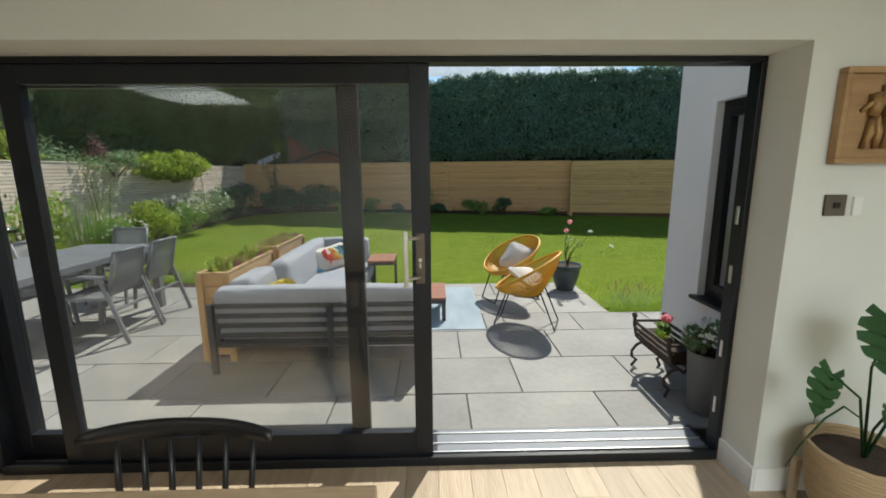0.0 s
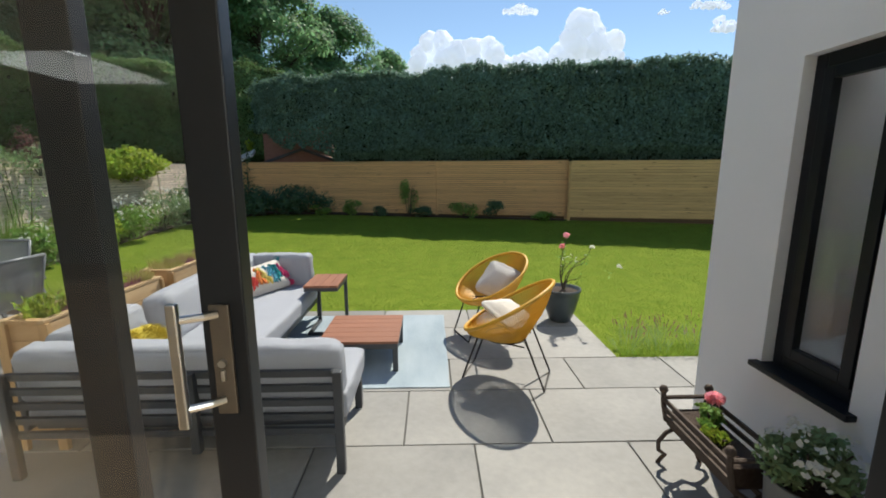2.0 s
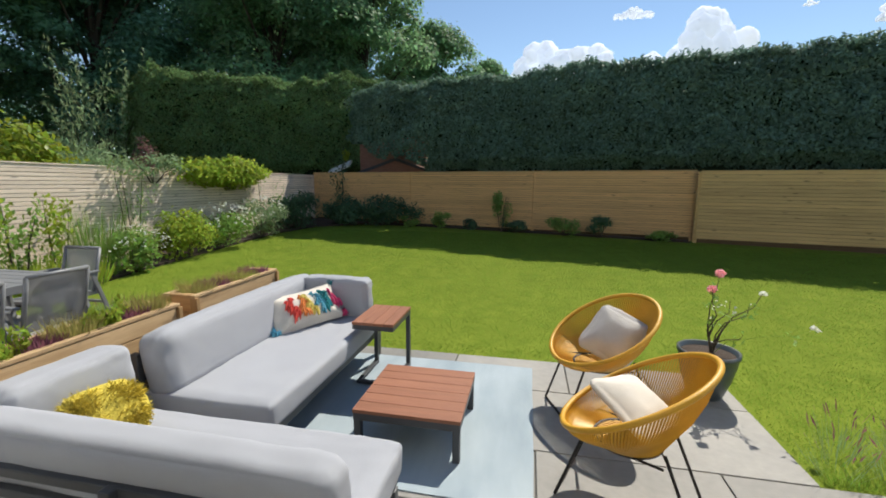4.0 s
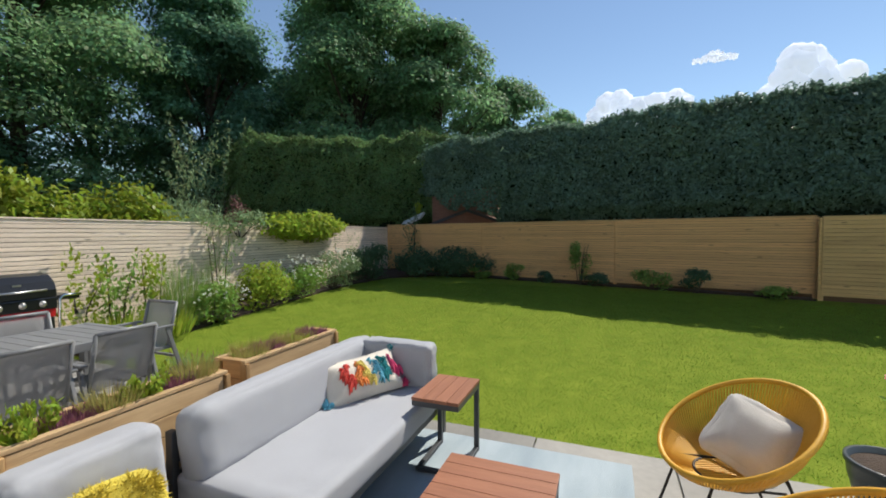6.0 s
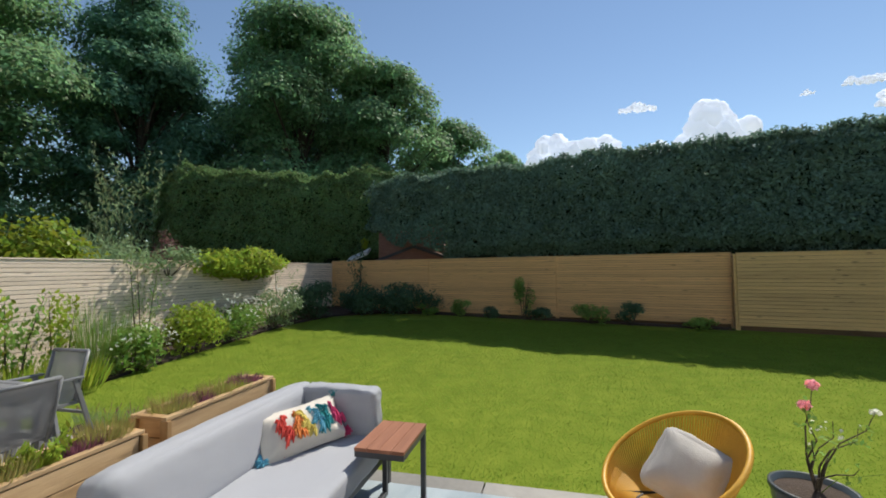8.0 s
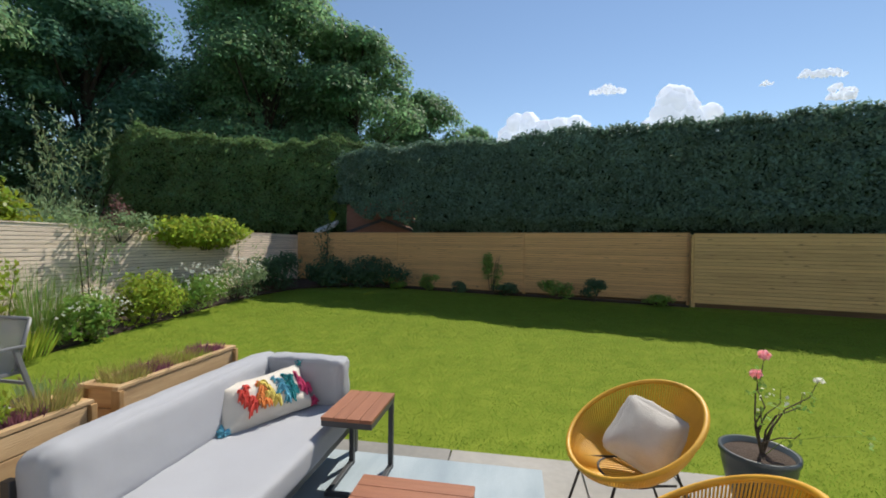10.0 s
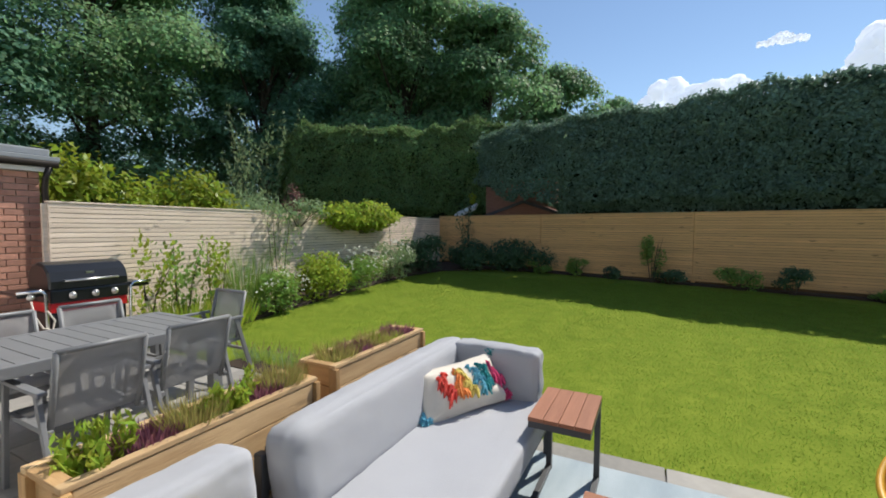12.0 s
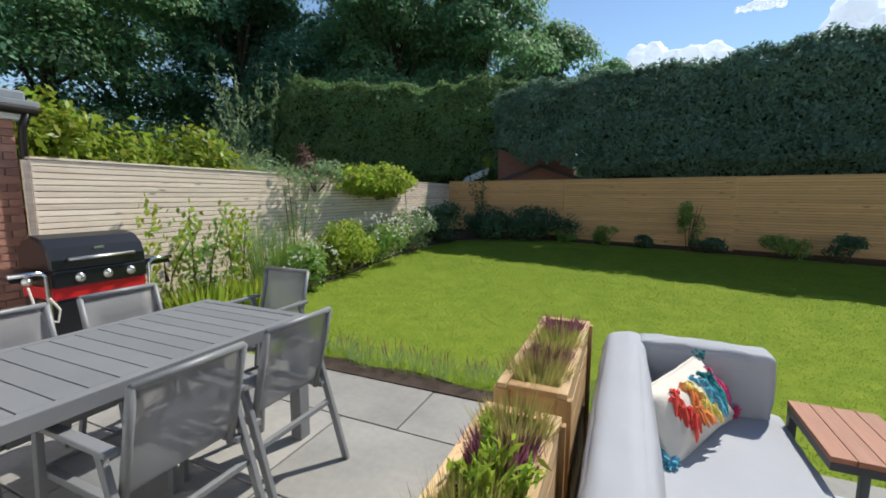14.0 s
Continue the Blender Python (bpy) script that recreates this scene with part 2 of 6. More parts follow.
# Near-black solid within the hedges: shade between the leaves, put into colour.
M_HEDGESHADE = mat("hedge_inner_shade", (0.02, 0.032, 0.017), 1.0, var=0.4, scale=3, fine=20, bump=0.8, spec=0.05)
M_TREE = leaf_mat("tree_leaf", (0.175, 0.295, 0.14), 0.6, 0.45, patch=0.35)
M_TREEDARK = leaf_mat("dark_tree_leaf", (0.13, 0.255, 0.15), 0.6, 0.42, patch=0.35)
M_LAUREL = leaf_mat("laurel_leaf", (0.20, 0.26, 0.03), 0.4, 0.35, rough=0.35, patch=1.5)
M_SHRUB = leaf_mat("shrub_leaf", (0.19, 0.30, 0.07), 0.4, 0.35, patch=2)
M_SHRUBDARK = leaf_mat("dark_shrub_leaf", (0.085, 0.15, 0.08), 0.4, 0.3, patch=2)
M_LIME = leaf_mat("lime_leaf", (0.25, 0.33, 0.045), 0.35, 0.45, patch=2)
M_GREYLEAF = leaf_mat("silver_leaf", (0.215, 0.30, 0.15), 0.35, 0.3, patch=2)
M_PURPLE = leaf_mat("purple_leaf", (0.20, 0.11, 0.10), 0.35, 0.3, patch=2)
M_HEATHER = leaf_mat("heather_flower", (0.22, 0.09, 0.125), 0.4, 0.3, patch=6)
M_STRAW = leaf_mat("straw_grass", (0.30, 0.27, 0.09), 0.35, 0.35, patch=5)
M_BLADE = leaf_mat("grass_blade", (0.16, 0.25, 0.035), 0.38, 0.45, hue=0.025, patch=0.9)
M_PETALW = leaf_mat("white_petal", (0.72, 0.72, 0.66), 0.1, 0.3)
M_PETALP = leaf_mat("pink_petal", (0.85, 0.40, 0.44), 0.2, 0.35, hue=0.02)
M_MONSTERA = leaf_mat("house_plant_leaf", (0.03, 0.085, 0.03), 0.3, 0.25, rough=0.3, patch=6)
M_BASKET = mat("pale_woven_basket", (0.50, 0.36, 0.21), 0.85, var=0.3, scale=12, fine=70, bump=0.6, stretch=(1, 1, 8))
M_RELIEF = mat("bronze_relief", (0.36, 0.22, 0.09), 0.38, 0.5, var=0.5, scale=18, fine=80, bump=0.5)
M_ALU = mat("mill_aluminium", (0.16, 0.17, 0.19), 0.6, 0.3, var=0.1, scale=14, fine=200, bump=0.03)
M_BRONZE = mat("bronze_plate", (0.13, 0.105, 0.082), 0.45, 0.5, var=0.2, scale=12, fine=160, bump=0.04)


# ---- mesh helpers ----
def part(name, bm, material, parent=None, label="", smooth=False):
    me = bpy.data.meshes.new(name)
    bm.to_mesh(me)
    bm.free()
    me.materials.append(material)
    if smooth:
        me.shade_smooth()
    ob = new(name, me)
    if parent is not None:
        ob.parent = parent
    return tagged(ob, label)


def thing(name, x, y, z, label, category, rz=0.0, group="", kind=""):
    ob = new(name)
    ob.matrix_basis = pose(x, y, z, 0, 0, rz)
    ob.empty_display_size = 0.1
    return tagged(ob, label, category, group, kind)


def box(bm, x0, x1, y0, y1, z0, z1, bev=0.0, m=None):
    r = bmesh.ops.create_cube(bm, size=1.0)
    vs = r["verts"]
    for v in vs:
        v.co = Vector((x0 + (v.co.x + 0.5) * (x1 - x0), y0 + (v.co.y + 0.5) * (y1 - y0), z0 + (v.co.z + 0.5) * (z1 - z0)))
    if bev:
        es = list({e for v in vs for e in v.link_edges})
        r = bmesh.ops.bevel(bm, geom=es, offset=bev, segments=2, affect="EDGES", profile=0.6)
        vs = list({v for f in r["faces"] for v in f.verts} | {v for v in vs if v.is_valid})
    if m is not None:
        for v in vs:
            v.co = m @ v.co
    return bm


def boxed(name, dims, material, parent=None, bev=0.0, label="", m=None):
    return part(name, box(bmesh.new(), *dims, bev, m), material, parent, label)


def tube(bm, pts, r, sides=8, caps=True):
    """A tube through points; r is one radius or one for each point."""
    pts = [Vector(p) for p in pts]
    rs = list(r) if hasattr(r, "__len__") else [r] * len(pts)
    rings, up = [], None
    for i, p in enumerate(pts):
        d = (pts[min(i + 1, len(pts) - 1)] - pts[max(i - 1, 0)])
        d = d.normalized() if d.length > 1e-9 else Vector((0, 0, 1))
        if up is None:
            up = d.orthogonal().normalized()
        up = (up - d * up.dot(d))
        up = up.normalized() if up.length > 1e-6 else d.orthogonal().normalized()
        side = d.cross(up)
        rings.append([bm.verts.new(p + (up * math.cos(a) + side * math.sin(a)) * rs[i]) for a in [2 * math.pi * k / sides for k in range(sides)]])
    for a, b in zip(rings, rings[1:]):
        for k in range(sides):
            bm.faces.new((a[k], a[(k + 1) % sides], b[(k + 1) % sides], b[k]))
    if caps:
        bm.faces.new(rings[0][::-1])
        bm.faces.new(rings[-1])
    return bm


def lathe(bm, profile, sides=28, m=None):
    rings = []
    for r, z in profile:
        rings.append([bm.verts.new((r * math.cos(2 * math.pi * k / sides), r * math.sin(2 * math.pi * k / sides), z)) for k in range(sides)])
    for a, b in zip(rings, rings[1:]):
        for k in range(sides):
            bm.faces.new((a[k], a[(k + 1) % sides], b[(k + 1) % sides], b[k]))
    bm.faces.new(rings[0][::-1])
    bm.faces.new(rings[-1])
    if m is not None:
        for v in bm.verts:
            v.co = m @ v.co
    return bm


def pad(bm, size, r, puff=0.0, seed=0, wrinkle=0.004, cuts=22, m=None):
    """A stuffed cushion centred at the origin: rounded box, bulged faces, soft wrinkles."""
    bmesh.ops.create_cube(bm, size=2.0)
    bmesh.ops.subdivide_edges(bm, edges=bm.edges[:], cuts=cuts, use_grid_fill=True)
    h = Vector(size) * 0.5
    off = Vector((seed * 3.1, seed * 1.7, seed * 0.9))
    for v in bm.verts:
        u = Vector([math.copysign(abs(c) ** 0.6, c) for c in v.co])
        p = Vector((u.x * h.x, u.y * h.y, u.z * h.z))
        inner = Vector([max(-(h[i] - r), min(h[i] - r, p[i])) for i in range(3)])
        d = p - inner
        q = inner + d.normalized() * r if d.length > 1e-9 else p
        fx, fy, fz = 1 - u.x ** 2, 1 - u.y ** 2, 1 - u.z ** 2
        n = d.normalized() if d.length > 1e-9 else Vector((0, 0, 1))
        g = max(fx * fy, fy * fz, fx * fz)
        q += n * puff * g
        q += n * wrinkle * noise.noise((q + off) * 9) + n * wrinkle * 0.7 * noise.noise((q + off) * 24)
        v.co = q
    if m is not None:
        for v in bm.verts:
            v.co = m @ v.co
    return bm


def quads(name, centres, right, ahead, material, parent=None, label="", fold=0.25):
    """Many leaves in one mesh: a pointed, folded leaf at each centre, spanned by its two half axes."""
    n = len(centres)
    nrm = np.cross(right, ahead)
    ln = np.linalg.norm(nrm, axis=1, keepdims=True) + 1e-9
    lift = nrm / ln * np.linalg.norm(right, axis=1, keepdims=True) * fold
    v = np.stack([centres - ahead, centres + right * 0.9 + ahead * 0.1 + lift, centres + ahead, centres - right * 0.9 + ahead * 0.1 + lift], 1).reshape(-1, 3)
    me = bpy.data.meshes.new(name)
    me.vertices.add(n * 4)
    me.vertices.foreach_set("co", v.astype(np.float32).ravel())
    me.loops.add(n * 4)
    me.loops.foreach_set("vertex_index", np.arange(n * 4, dtype=np.int32))
    me.polygons.add(n)
    me.polygons.foreach_set("loop_start", np.arange(0, n * 4, 4, dtype=np.int32))
    me.update(calc_edges=True)
    me.validate()
    me.materials.append(material)
    ob = new(name, me)
    if parent is not None:
        ob.parent = parent
        tagged(ob, kind="stuff")
    return tagged(ob, label)


def unit(a):
    return a / (np.linalg.norm(a, axis=1, keepdims=True) + 1e-9)


def leaf_axes(rng, normals, length, width, spread=0.8, droop=0.0):
    """Half axes for leaves that face roughly along the normals."""
    n = len(normals)
    nn = unit(normals + rng.normal(0, spread, (n, 3)))
    ref = rng.normal(0, 1, (n, 3))
    ref[:, 2] -= droop
    ah = unit(ref - nn * np.sum(ref * nn, 1, keepdims=True))
    ri = np.cross(ah, nn)
    s = rng.uniform(0.65, 1.3, (n, 1))
    return ri * width * s * 0.5, ah * length * s * 0.5


# ---- house ----
def rise(y):
    """The lawn climbs gently away from the paving."""
    return max(0.0, y - 6.2) * 0.034


def back_y(x):
    """Line of the back fence, which is not square to the house."""
    return 15.55 - (x + 6.3) * 0.235


boxed("wall_north", (-6.6, -1.83, 2.0, 2.46, 0, 2.9), M_PLASTER)
boxed("wall_north_pier", (2.02, 3.6, 2.0, 2.32, 0, 2.9), M_PLASTER)
boxed("wall_north_outer_leaf", (2.32, 3.6, 2.321, 2.46, 0, 2.9), M_RENDER)
boxed("wall_north_lintel", (-1.83, 2.02, 2.0, 2.32, 2.05, 2.9), M_PLASTER)
boxed("wall_north_outer_lintel", (-1.83, 2.32, 2.321, 2.46, 2.4, 2.9), M_RENDER)
boxed("outer_wall_skin", (-6.6, -1.85, 2.462, 2.50, 0, 3.2), M_RENDER)
boxed("outer_wall_skin_lintel", (-1.85, 2.32, 2.462, 2.50, 2.4, 3.2), M_RENDER)
boxed("wall_east", (3.6, 3.8, -4.2, 2.46, 0, 2.9), M_PLASTER)
boxed("wall_west", (-6.8, -6.6, -4.2, 2.46, 0, 2.9), M_PLASTER)
boxed("wall_south", (-6.6, 3.6, -4.2, -4.0, 0, 2.9), M_PLASTER)
bm = bmesh.new()
for d in ((-6.6, -3.05, -4.0, 2.0), (-2.05, 0.6, -4.0, 2.0), (-3.05, -2.05, -4.0, -1.9), (-3.05, -2.05, -0.6, 2.0), (2.8, 3.6, -4.0, 2.0), (0.6, 2.8, -1.0, 2.0), (0.6, 2.8, -4.0, -3.5)):
    box(bm, *d, 2.5, 2.8)
part("ceiling", bm, M_CEIL)
boxed("skylight_pane", (-3.1, -2.0, -1.95, -0.55, 2.80, 2.812), M_GLASS).visible_shadow = False
# Large skylight: an unseen opening added to let more light into the room.
boxed("skylight_pane_large", (0.55, 2.85, -3.55, -0.95, 2.80, 2.812), M_GLASS).visible_shadow = False
# Area lamps added in both openings as sky light; the second brightens the room.
for lx, ly, sx, sy, power in ((-2.55, -1.25, 0.9, 1.2, 14.0), (1.7, -2.25, 2.1, 2.4, 160.0)):
    ld = bpy.data.lights.new("skylight_daylight", "AREA")
    ld.shape, ld.size, ld.size_y, ld.energy, ld.color = "RECTANGLE", sx, sy, power, (0.90, 0.96, 1.0)
    new("skylight_daylight", ld).matrix_world = pose(lx, ly, 2.78)
bm = bmesh.new()
for d in ((-6.8, -3.1, -4.2, 2.5), (-2.0, 0.55, -4.2, 2.5), (-3.1, -2.0, -4.2, -1.95), (-3.1, -2.0, -0.55, 2.5), (2.85, 3.8, -4.2, 2.5), (0.55, 2.85, -0.95, 2.5), (0.55, 2.85, -4.2, -3.55)):
    box(bm, *d, 2.9, 3.05)
part("flat_roof", bm, M_ROOFFELT)
# outrigger with the tall window
bm = bmesh.new()
for d in ((3.26, 3.72, 0, 3.4), (2.465, 2.82, 0, 3.4), (2.82, 3.26, 0, 0.6), (2.82, 3.26, 2.01, 3.4)):
    box(bm, 2.48, 2.80, d[0], d[1], d[2], d[3])
part("wall_outrigger", bm, M_RENDER)
boxed("wall_outrigger_end", (2.80, 8.0, 3.42, 3.72, 0, 3.4), M_RENDER)
boxed("wall_outrigger_inner", (3.6, 3.9, 2.46, 3.42, 0, 3.4), M_PLASTER)
boxed("outrigger_roof", (2.44, 2.85, 2.46, 3.76, 3.4, 3.5), M_ROOFFELT)
boxed("outrigger_roof_end", (3.62, 8.0, 2.46, 3.76, 3.4, 3.5), M_ROOFFELT)
# Unseen rooflight, added to lighten the room behind the tall window.
boxed("outrigger_rooflight", (2.84, 3.63, 2.46, 3.76, 3.41, 3.422), M_GLASS).visible_shadow = False
win = thing("window_1", 2.48, 3.04, 0, "tall anthracite casement window in the white rendered wall", "window", kind="structure")
bm = bmesh.new()
for d in ((-0.22, -0.165, 0.6, 2.01), (0.165, 0.22, 0.6, 2.01), (-0.165, 0.165, 0.6, 0.66), (-0.165, 0.165, 1.95, 2.01)):
    box(bm, 0.055, 0.13, d[0], d[1], d[2], d[3], 0.006)
part("window_frame", bm, M_GREYFRAME, win)
bm = bmesh.new()
for d in ((-0.163, -0.115, 0.662, 1.948), (0.115, 0.163, 0.662, 1.948), (-0.115, 0.115, 0.662, 0.712), (-0.115, 0.115, 1.898, 1.948)):
    box(bm, 0.045, 0.085, d[0], d[1], d[2], d[3], 0.004)
part("casement", bm, M_GREYFRAME, win)
boxed("pane", (0.07, 0.08, -0.117, 0.117, 0.71, 1.90), M_GLASS, win)
boxed("window_sill", (-0.045, 0.08, -0.255, 0.25, 0.575, 0.602), M_GREYFRAME, win, 0.006)

# sliding door: outer frame, fixed pane, sliding leaf
door = thing("door_1", 0, 2.38, 0, "anthracite aluminium sliding patio door standing half open", "sliding door", kind="structure")
bm = bmesh.new()
box(bm, -1.83, 2.02, -0.15, -0.062, 2.022, 2.049, 0.004)
box(bm, -1.83, 0.135, -0.06, 0.02, 2.024, 2.10, 0.004)
box(bm, 1.992, 2.02, -0.15, -0.072, 0.03, 2.02, 0.004)
box(bm, -1.83, -1.77, -0.15, 0.10, 0.03, 2.02, 0.004)
part("door_frame", bm, M_GREYFRAME, door)
bm = bmesh.new()
box(bm, -1.83, 2.02, -0.155, 0.12, -0.01, 0.022, 0.004)
box(bm, -1.77, 1.992, -0.168, -0.156, -0.01, 0.05, 0.003)
part("threshold", bm, M_GREYFRAME, door, "dark aluminium threshold")
boxed("track_plate", (0.49, 1.990, -0.085, 0.11, 0.0225, 0.026), M_ALU, door, 0.001, "silver aluminium track plate")
for yy in (-0.095, -0.02, 0.07):
    boxed("track_rail", (-1.77, 1.990, yy - 0.004, yy + 0.004, 0.022, 0.032), M_STEEL, door, 0.001, "bright steel track rail")


def sash(name, x0, x1, yc, label, w0, w1, foot):
    ob = new(name)
    ob.parent = door
    tagged(ob, label)
    for nm, d in (("stile", (x0, x0 + w0, 0.035, 2.02)), ("stile", (x1 - w1, x1, 0.035, 2.02)), ("rail", (x0 + w0, x1 - w1, 0.035, foot)), ("rail", (x0 + w0, x1 - w1, 1.935, 2.02))):
        boxed(nm, (d[0], d[1], yc - 0.025, yc + 0.025, d[2], d[3]), M_GREYFRAME, ob, 0.004)
    p = boxed("pane", (x0 + w0 - 0.005, x1 - w1 + 0.005, yc - 0.008, yc + 0.008, foot - 0.005, 1.94), M_GLASS, ob)
    p.visible_shadow = False
    return ob


sash("fixed_sash", -1.785, 0.125, -0.03, "fixed glazed panel", 0.08, 0.10, 0.155)
sash("sliding_sash", -1.455, 0.468, -0.115, "sliding glazed leaf", 0.09, 0.092, 0.18)
boxed("lock_plate", (0.395, 0.438, -0.1485, -0.1395, 0.995, 1.245), M_BRONZE, door, 0.003, "bronze lock plate")
bm = bmesh.new()
box(bm, 0.338, 0.360, -0.200, -0.186, 0.99, 1.262, 0.004)
for zz in (1.03, 1.225):
    tube(bm, [(0.349, -0.19, zz), (0.395, -0.166, zz), (0.414, -0.148, zz)], 0.0085, 8)
part("pull_handle", bm, M_STEEL, door, "satin steel pull handle")
bm = bmesh.new()
tube(bm, [(0.416, -0.1485, 1.115), (0.416, -0.156, 1.115)], 0.0085, 12)
box(bm, 0.412, 0.420, -0.156, -0.1485, 1.075, 1.10, 0.002)
part("key_cylinder", bm, M_STEEL, door, "nickel key cylinder")
for zz in (1.32, 1.02, 0.62, 0.3):
    boxed("strike_plate", (1.985, 1.9935, -0.122, -0.104, zz - 0.05, zz + 0.04), M_STEEL, door, 0.002, "steel strike plate")
# reveal lining and skirting
boxed("skirting", (2.02, 3.6, 1.982, 1.998, 0.0, 0.12), M_CEIL)
boxed("skirting_reveal", (2.005, 2.019, 1.985, 2.225, 0.0, 0.12), M_CEIL)

# ---- ground ----
bm = bmesh.new()
bmesh.ops.create_grid(bm, x_segments=8, y_segments=8, size=900)
for v in bm.verts:
    v.co.z = -0.12
part("ground", bm, M_GROUND)
boxed("subfloor", (-6.6, 3.6, -4.0, 2.28, -0.1, -0.022), M_MORTAR)
boxed("patio_bed", (-6.7, 6.0, 2.5, 4.60, -0.1, -0.012), M_MORTAR)
boxed("patio_bed_far", (-6.7, 2.41, 4.60, 5.88, -0.1, -0.012), M_MORTAR)
bm = bmesh.new()
STEP = 0.3
vx = {}
for i in range(-22, 60):
    for j in range(0, 42):
        x0, y0 = i * STEP, 4.61 + j * STEP
        if x0 < 2.3 and y0 < 5.8:
            continue
        f = []
        for dx, dy in ((0, 0), (1, 0), (1, 1), (0, 1)):
            k = (i + dx, j + dy)
            if k not in vx:
                x, y = k[0] * STEP, 4.61 + k[1] * STEP
                vx[k] = bm.verts.new((x, y, rise(y) - 0.012))
            f.append(vx[k])
        bm.faces.new(f)
tagged(part("lawn", bm, M_LAWN, smooth=True), kind="structure")


def bed(name, outline, top_z=0.03):
    """A low heap of soil within an outline."""
    bm = bmesh.new()
    c = sum((Vector((x, y, 0)) for x, y in outline), Vector()) / len(outline)
    top = [bm.verts.new((c.x + (x - c.x) * 0.97, c.y + (y - c.y) * 0.97, rise(y) + top_z)) for x, y in outline]
    low = [bm.verts.new((x, y, rise(y) - 0.05)) for x, y in outline]
    bm.faces.new(top)
    for k in range(len(top)):
        bm.faces.new((low[k], low[(k + 1) % len(low)], top[(k + 1) % len(top)], top[k]))
    bmesh.ops.triangulate(bm, faces=bm.faces[:])
    return tagged(part(name, bm, M_SOIL), kind="structure")


bed("flower_bed", [(-6.15, 5.95), (-5.0, 5.95), (-5.25, 8.0), (-5.45, 11.0), (-5.45, 12.2), (-6.2, 12.2)])
bed("flower_bed_corner", [(-6.2, 12.2), (-5.45, 12.2), (-5.1, 13.5), (-3.9, 14.3), (-2.4, 14.25), (-2.4, 14.5), (-6.2, 15.4)])
bed("flower_bed_back", [(-2.4, 14.25), (4.6, 12.68), (4.6, 12.85), (-2.4, 14.5)])
edge = random.Random(71)
bed("lavender_bed", [(-3.9, 5.892), (-1.15, 5.892)] + [(-1.15 - k * 0.11, 6.06 + 0.004 * k + edge.uniform(-0.05, 0.05)) for k in range(26)], 0.002)
rg = np.random.default_rng(11)
n = 330000
gx, gy = rg.uniform(-5.3, 9.5, n), 4.64 + 8.6 * rg.uniform(0, 1, n) ** 1.5
ok = ((gx > 2.44) | (gy > 5.9)) & (gy < 13.6 - (gx + 2) * 0.2) & ~((gx > -3.9) & (gx < -1.1) & (gy < 5.95))
gx, gy = gx[ok], gy[ok]
n = len(gx)
hgt = rg.uniform(0.005, 0.012, n) * (1 + 0.9 * (gy < 4.95) + 0.4 * (gy < 6.1))
lean = rg.normal(0, 0.55, (n, 2)) * hgt[:, None]
base_z = np.maximum(0, gy - 6.2) * 0.034 - 0.012
ah = np.stack([lean[:, 0], lean[:, 1], hgt], 1) * 0.6
th = rg.uniform(0, 2 * np.pi, n)
wd = 0.0022 + 0.0007 * (gy - 4.6)
ri = np.stack([np.cos(th) * wd, np.sin(th) * wd, np.zeros(n)], 1)
tagged(quads("grass", np.stack([gx, gy, base_z], 1) + ah * 0.8, ri, ah, M_BLADE), "mown green lawn grass", "grass", kind="stuff")


# ---- fences ----
def fence(name, p0, p1, base, top, material, label, pitch=0.062, width=0.045, panel=1.85, lap=0.0):
    """Horizontal battens on posts, panel by panel."""
    a, b = Vector((*p0, 0)), Vector((*p1, 0))
    length, rz = (b - a).length, math.degrees(math.atan2(b.y - a.y, b.x - a.x))
    ob = thing(name, a.x, a.y, 0, label, "fence", rz, kind="structure")
    count = max(1, round(length / panel))
    w = length / count
    me = bpy.data.meshes.new("slat")
    bm = box(bmesh.new(), 0.004, w - 0.004, -0.019, 0.011, -width / 2, width / 2, 0.005)
    bm.to_mesh(me)
    bm.free()
    me.materials.append(material)
    d = (b - a).normalized()
    for k in range(count):
        z0 = base + rise(a.y + d.y * (k + 0.5) * w)
        rows = int((top - z0) / pitch)
        for r in range(rows):
            s = new("slat", me)
            s.parent = ob
            s.matrix_basis = pose(k * w, random.uniform(-0.002, 0.002), top - 0.03 - r * pitch, 0, random.uniform(-0.03, 0.03), 0)
        # Dark board behind the slats; its colour carries the shade in the gaps.
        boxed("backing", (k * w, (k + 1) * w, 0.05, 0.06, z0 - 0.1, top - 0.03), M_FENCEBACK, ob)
    for k in range(count + 1):
        boxed("post", (k * w - 0.04, k * w + 0.04, 0.012, 0.05, base - 0.15, top - 0.01), material, ob)
    boxed("capping", (0, length, -0.03, 0.06, top, top + 0.022), material, ob, 0.004)
    return ob


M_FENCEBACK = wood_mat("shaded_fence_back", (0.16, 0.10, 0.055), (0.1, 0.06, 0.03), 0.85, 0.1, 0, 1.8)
M_FENCE2X = wood_mat("silvered_batten_long", (0.80, 0.68, 0.57), (0.58, 0.46, 0.36), 0.8, 0.11, 0, 1.8, True)
fence("fence_left", (-6.13, 5.32), (-6.22, back_y(-6.22)), 0.06, 1.74, M_FENCE2X, "weathered pale horizontal slatted timber garden fence", pitch=0.060, width=0.053, panel=3.4)
fence("fence_back", (-6.2, back_y(-6.2)), (4.62, back_y(4.62)), 0.03, 1.82, M_FENCE, "honey-brown horizontal slatted timber fence", pitch=0.056, width=0.051, panel=3.6)
fence("fence_screen", (4.62, back_y(4.62) - 0.22), (8.78, 11.83), 0.03, 1.80, M_GATE, "fresh golden slatted timber screen", pitch=0.075, width=0.071, panel=6.0)
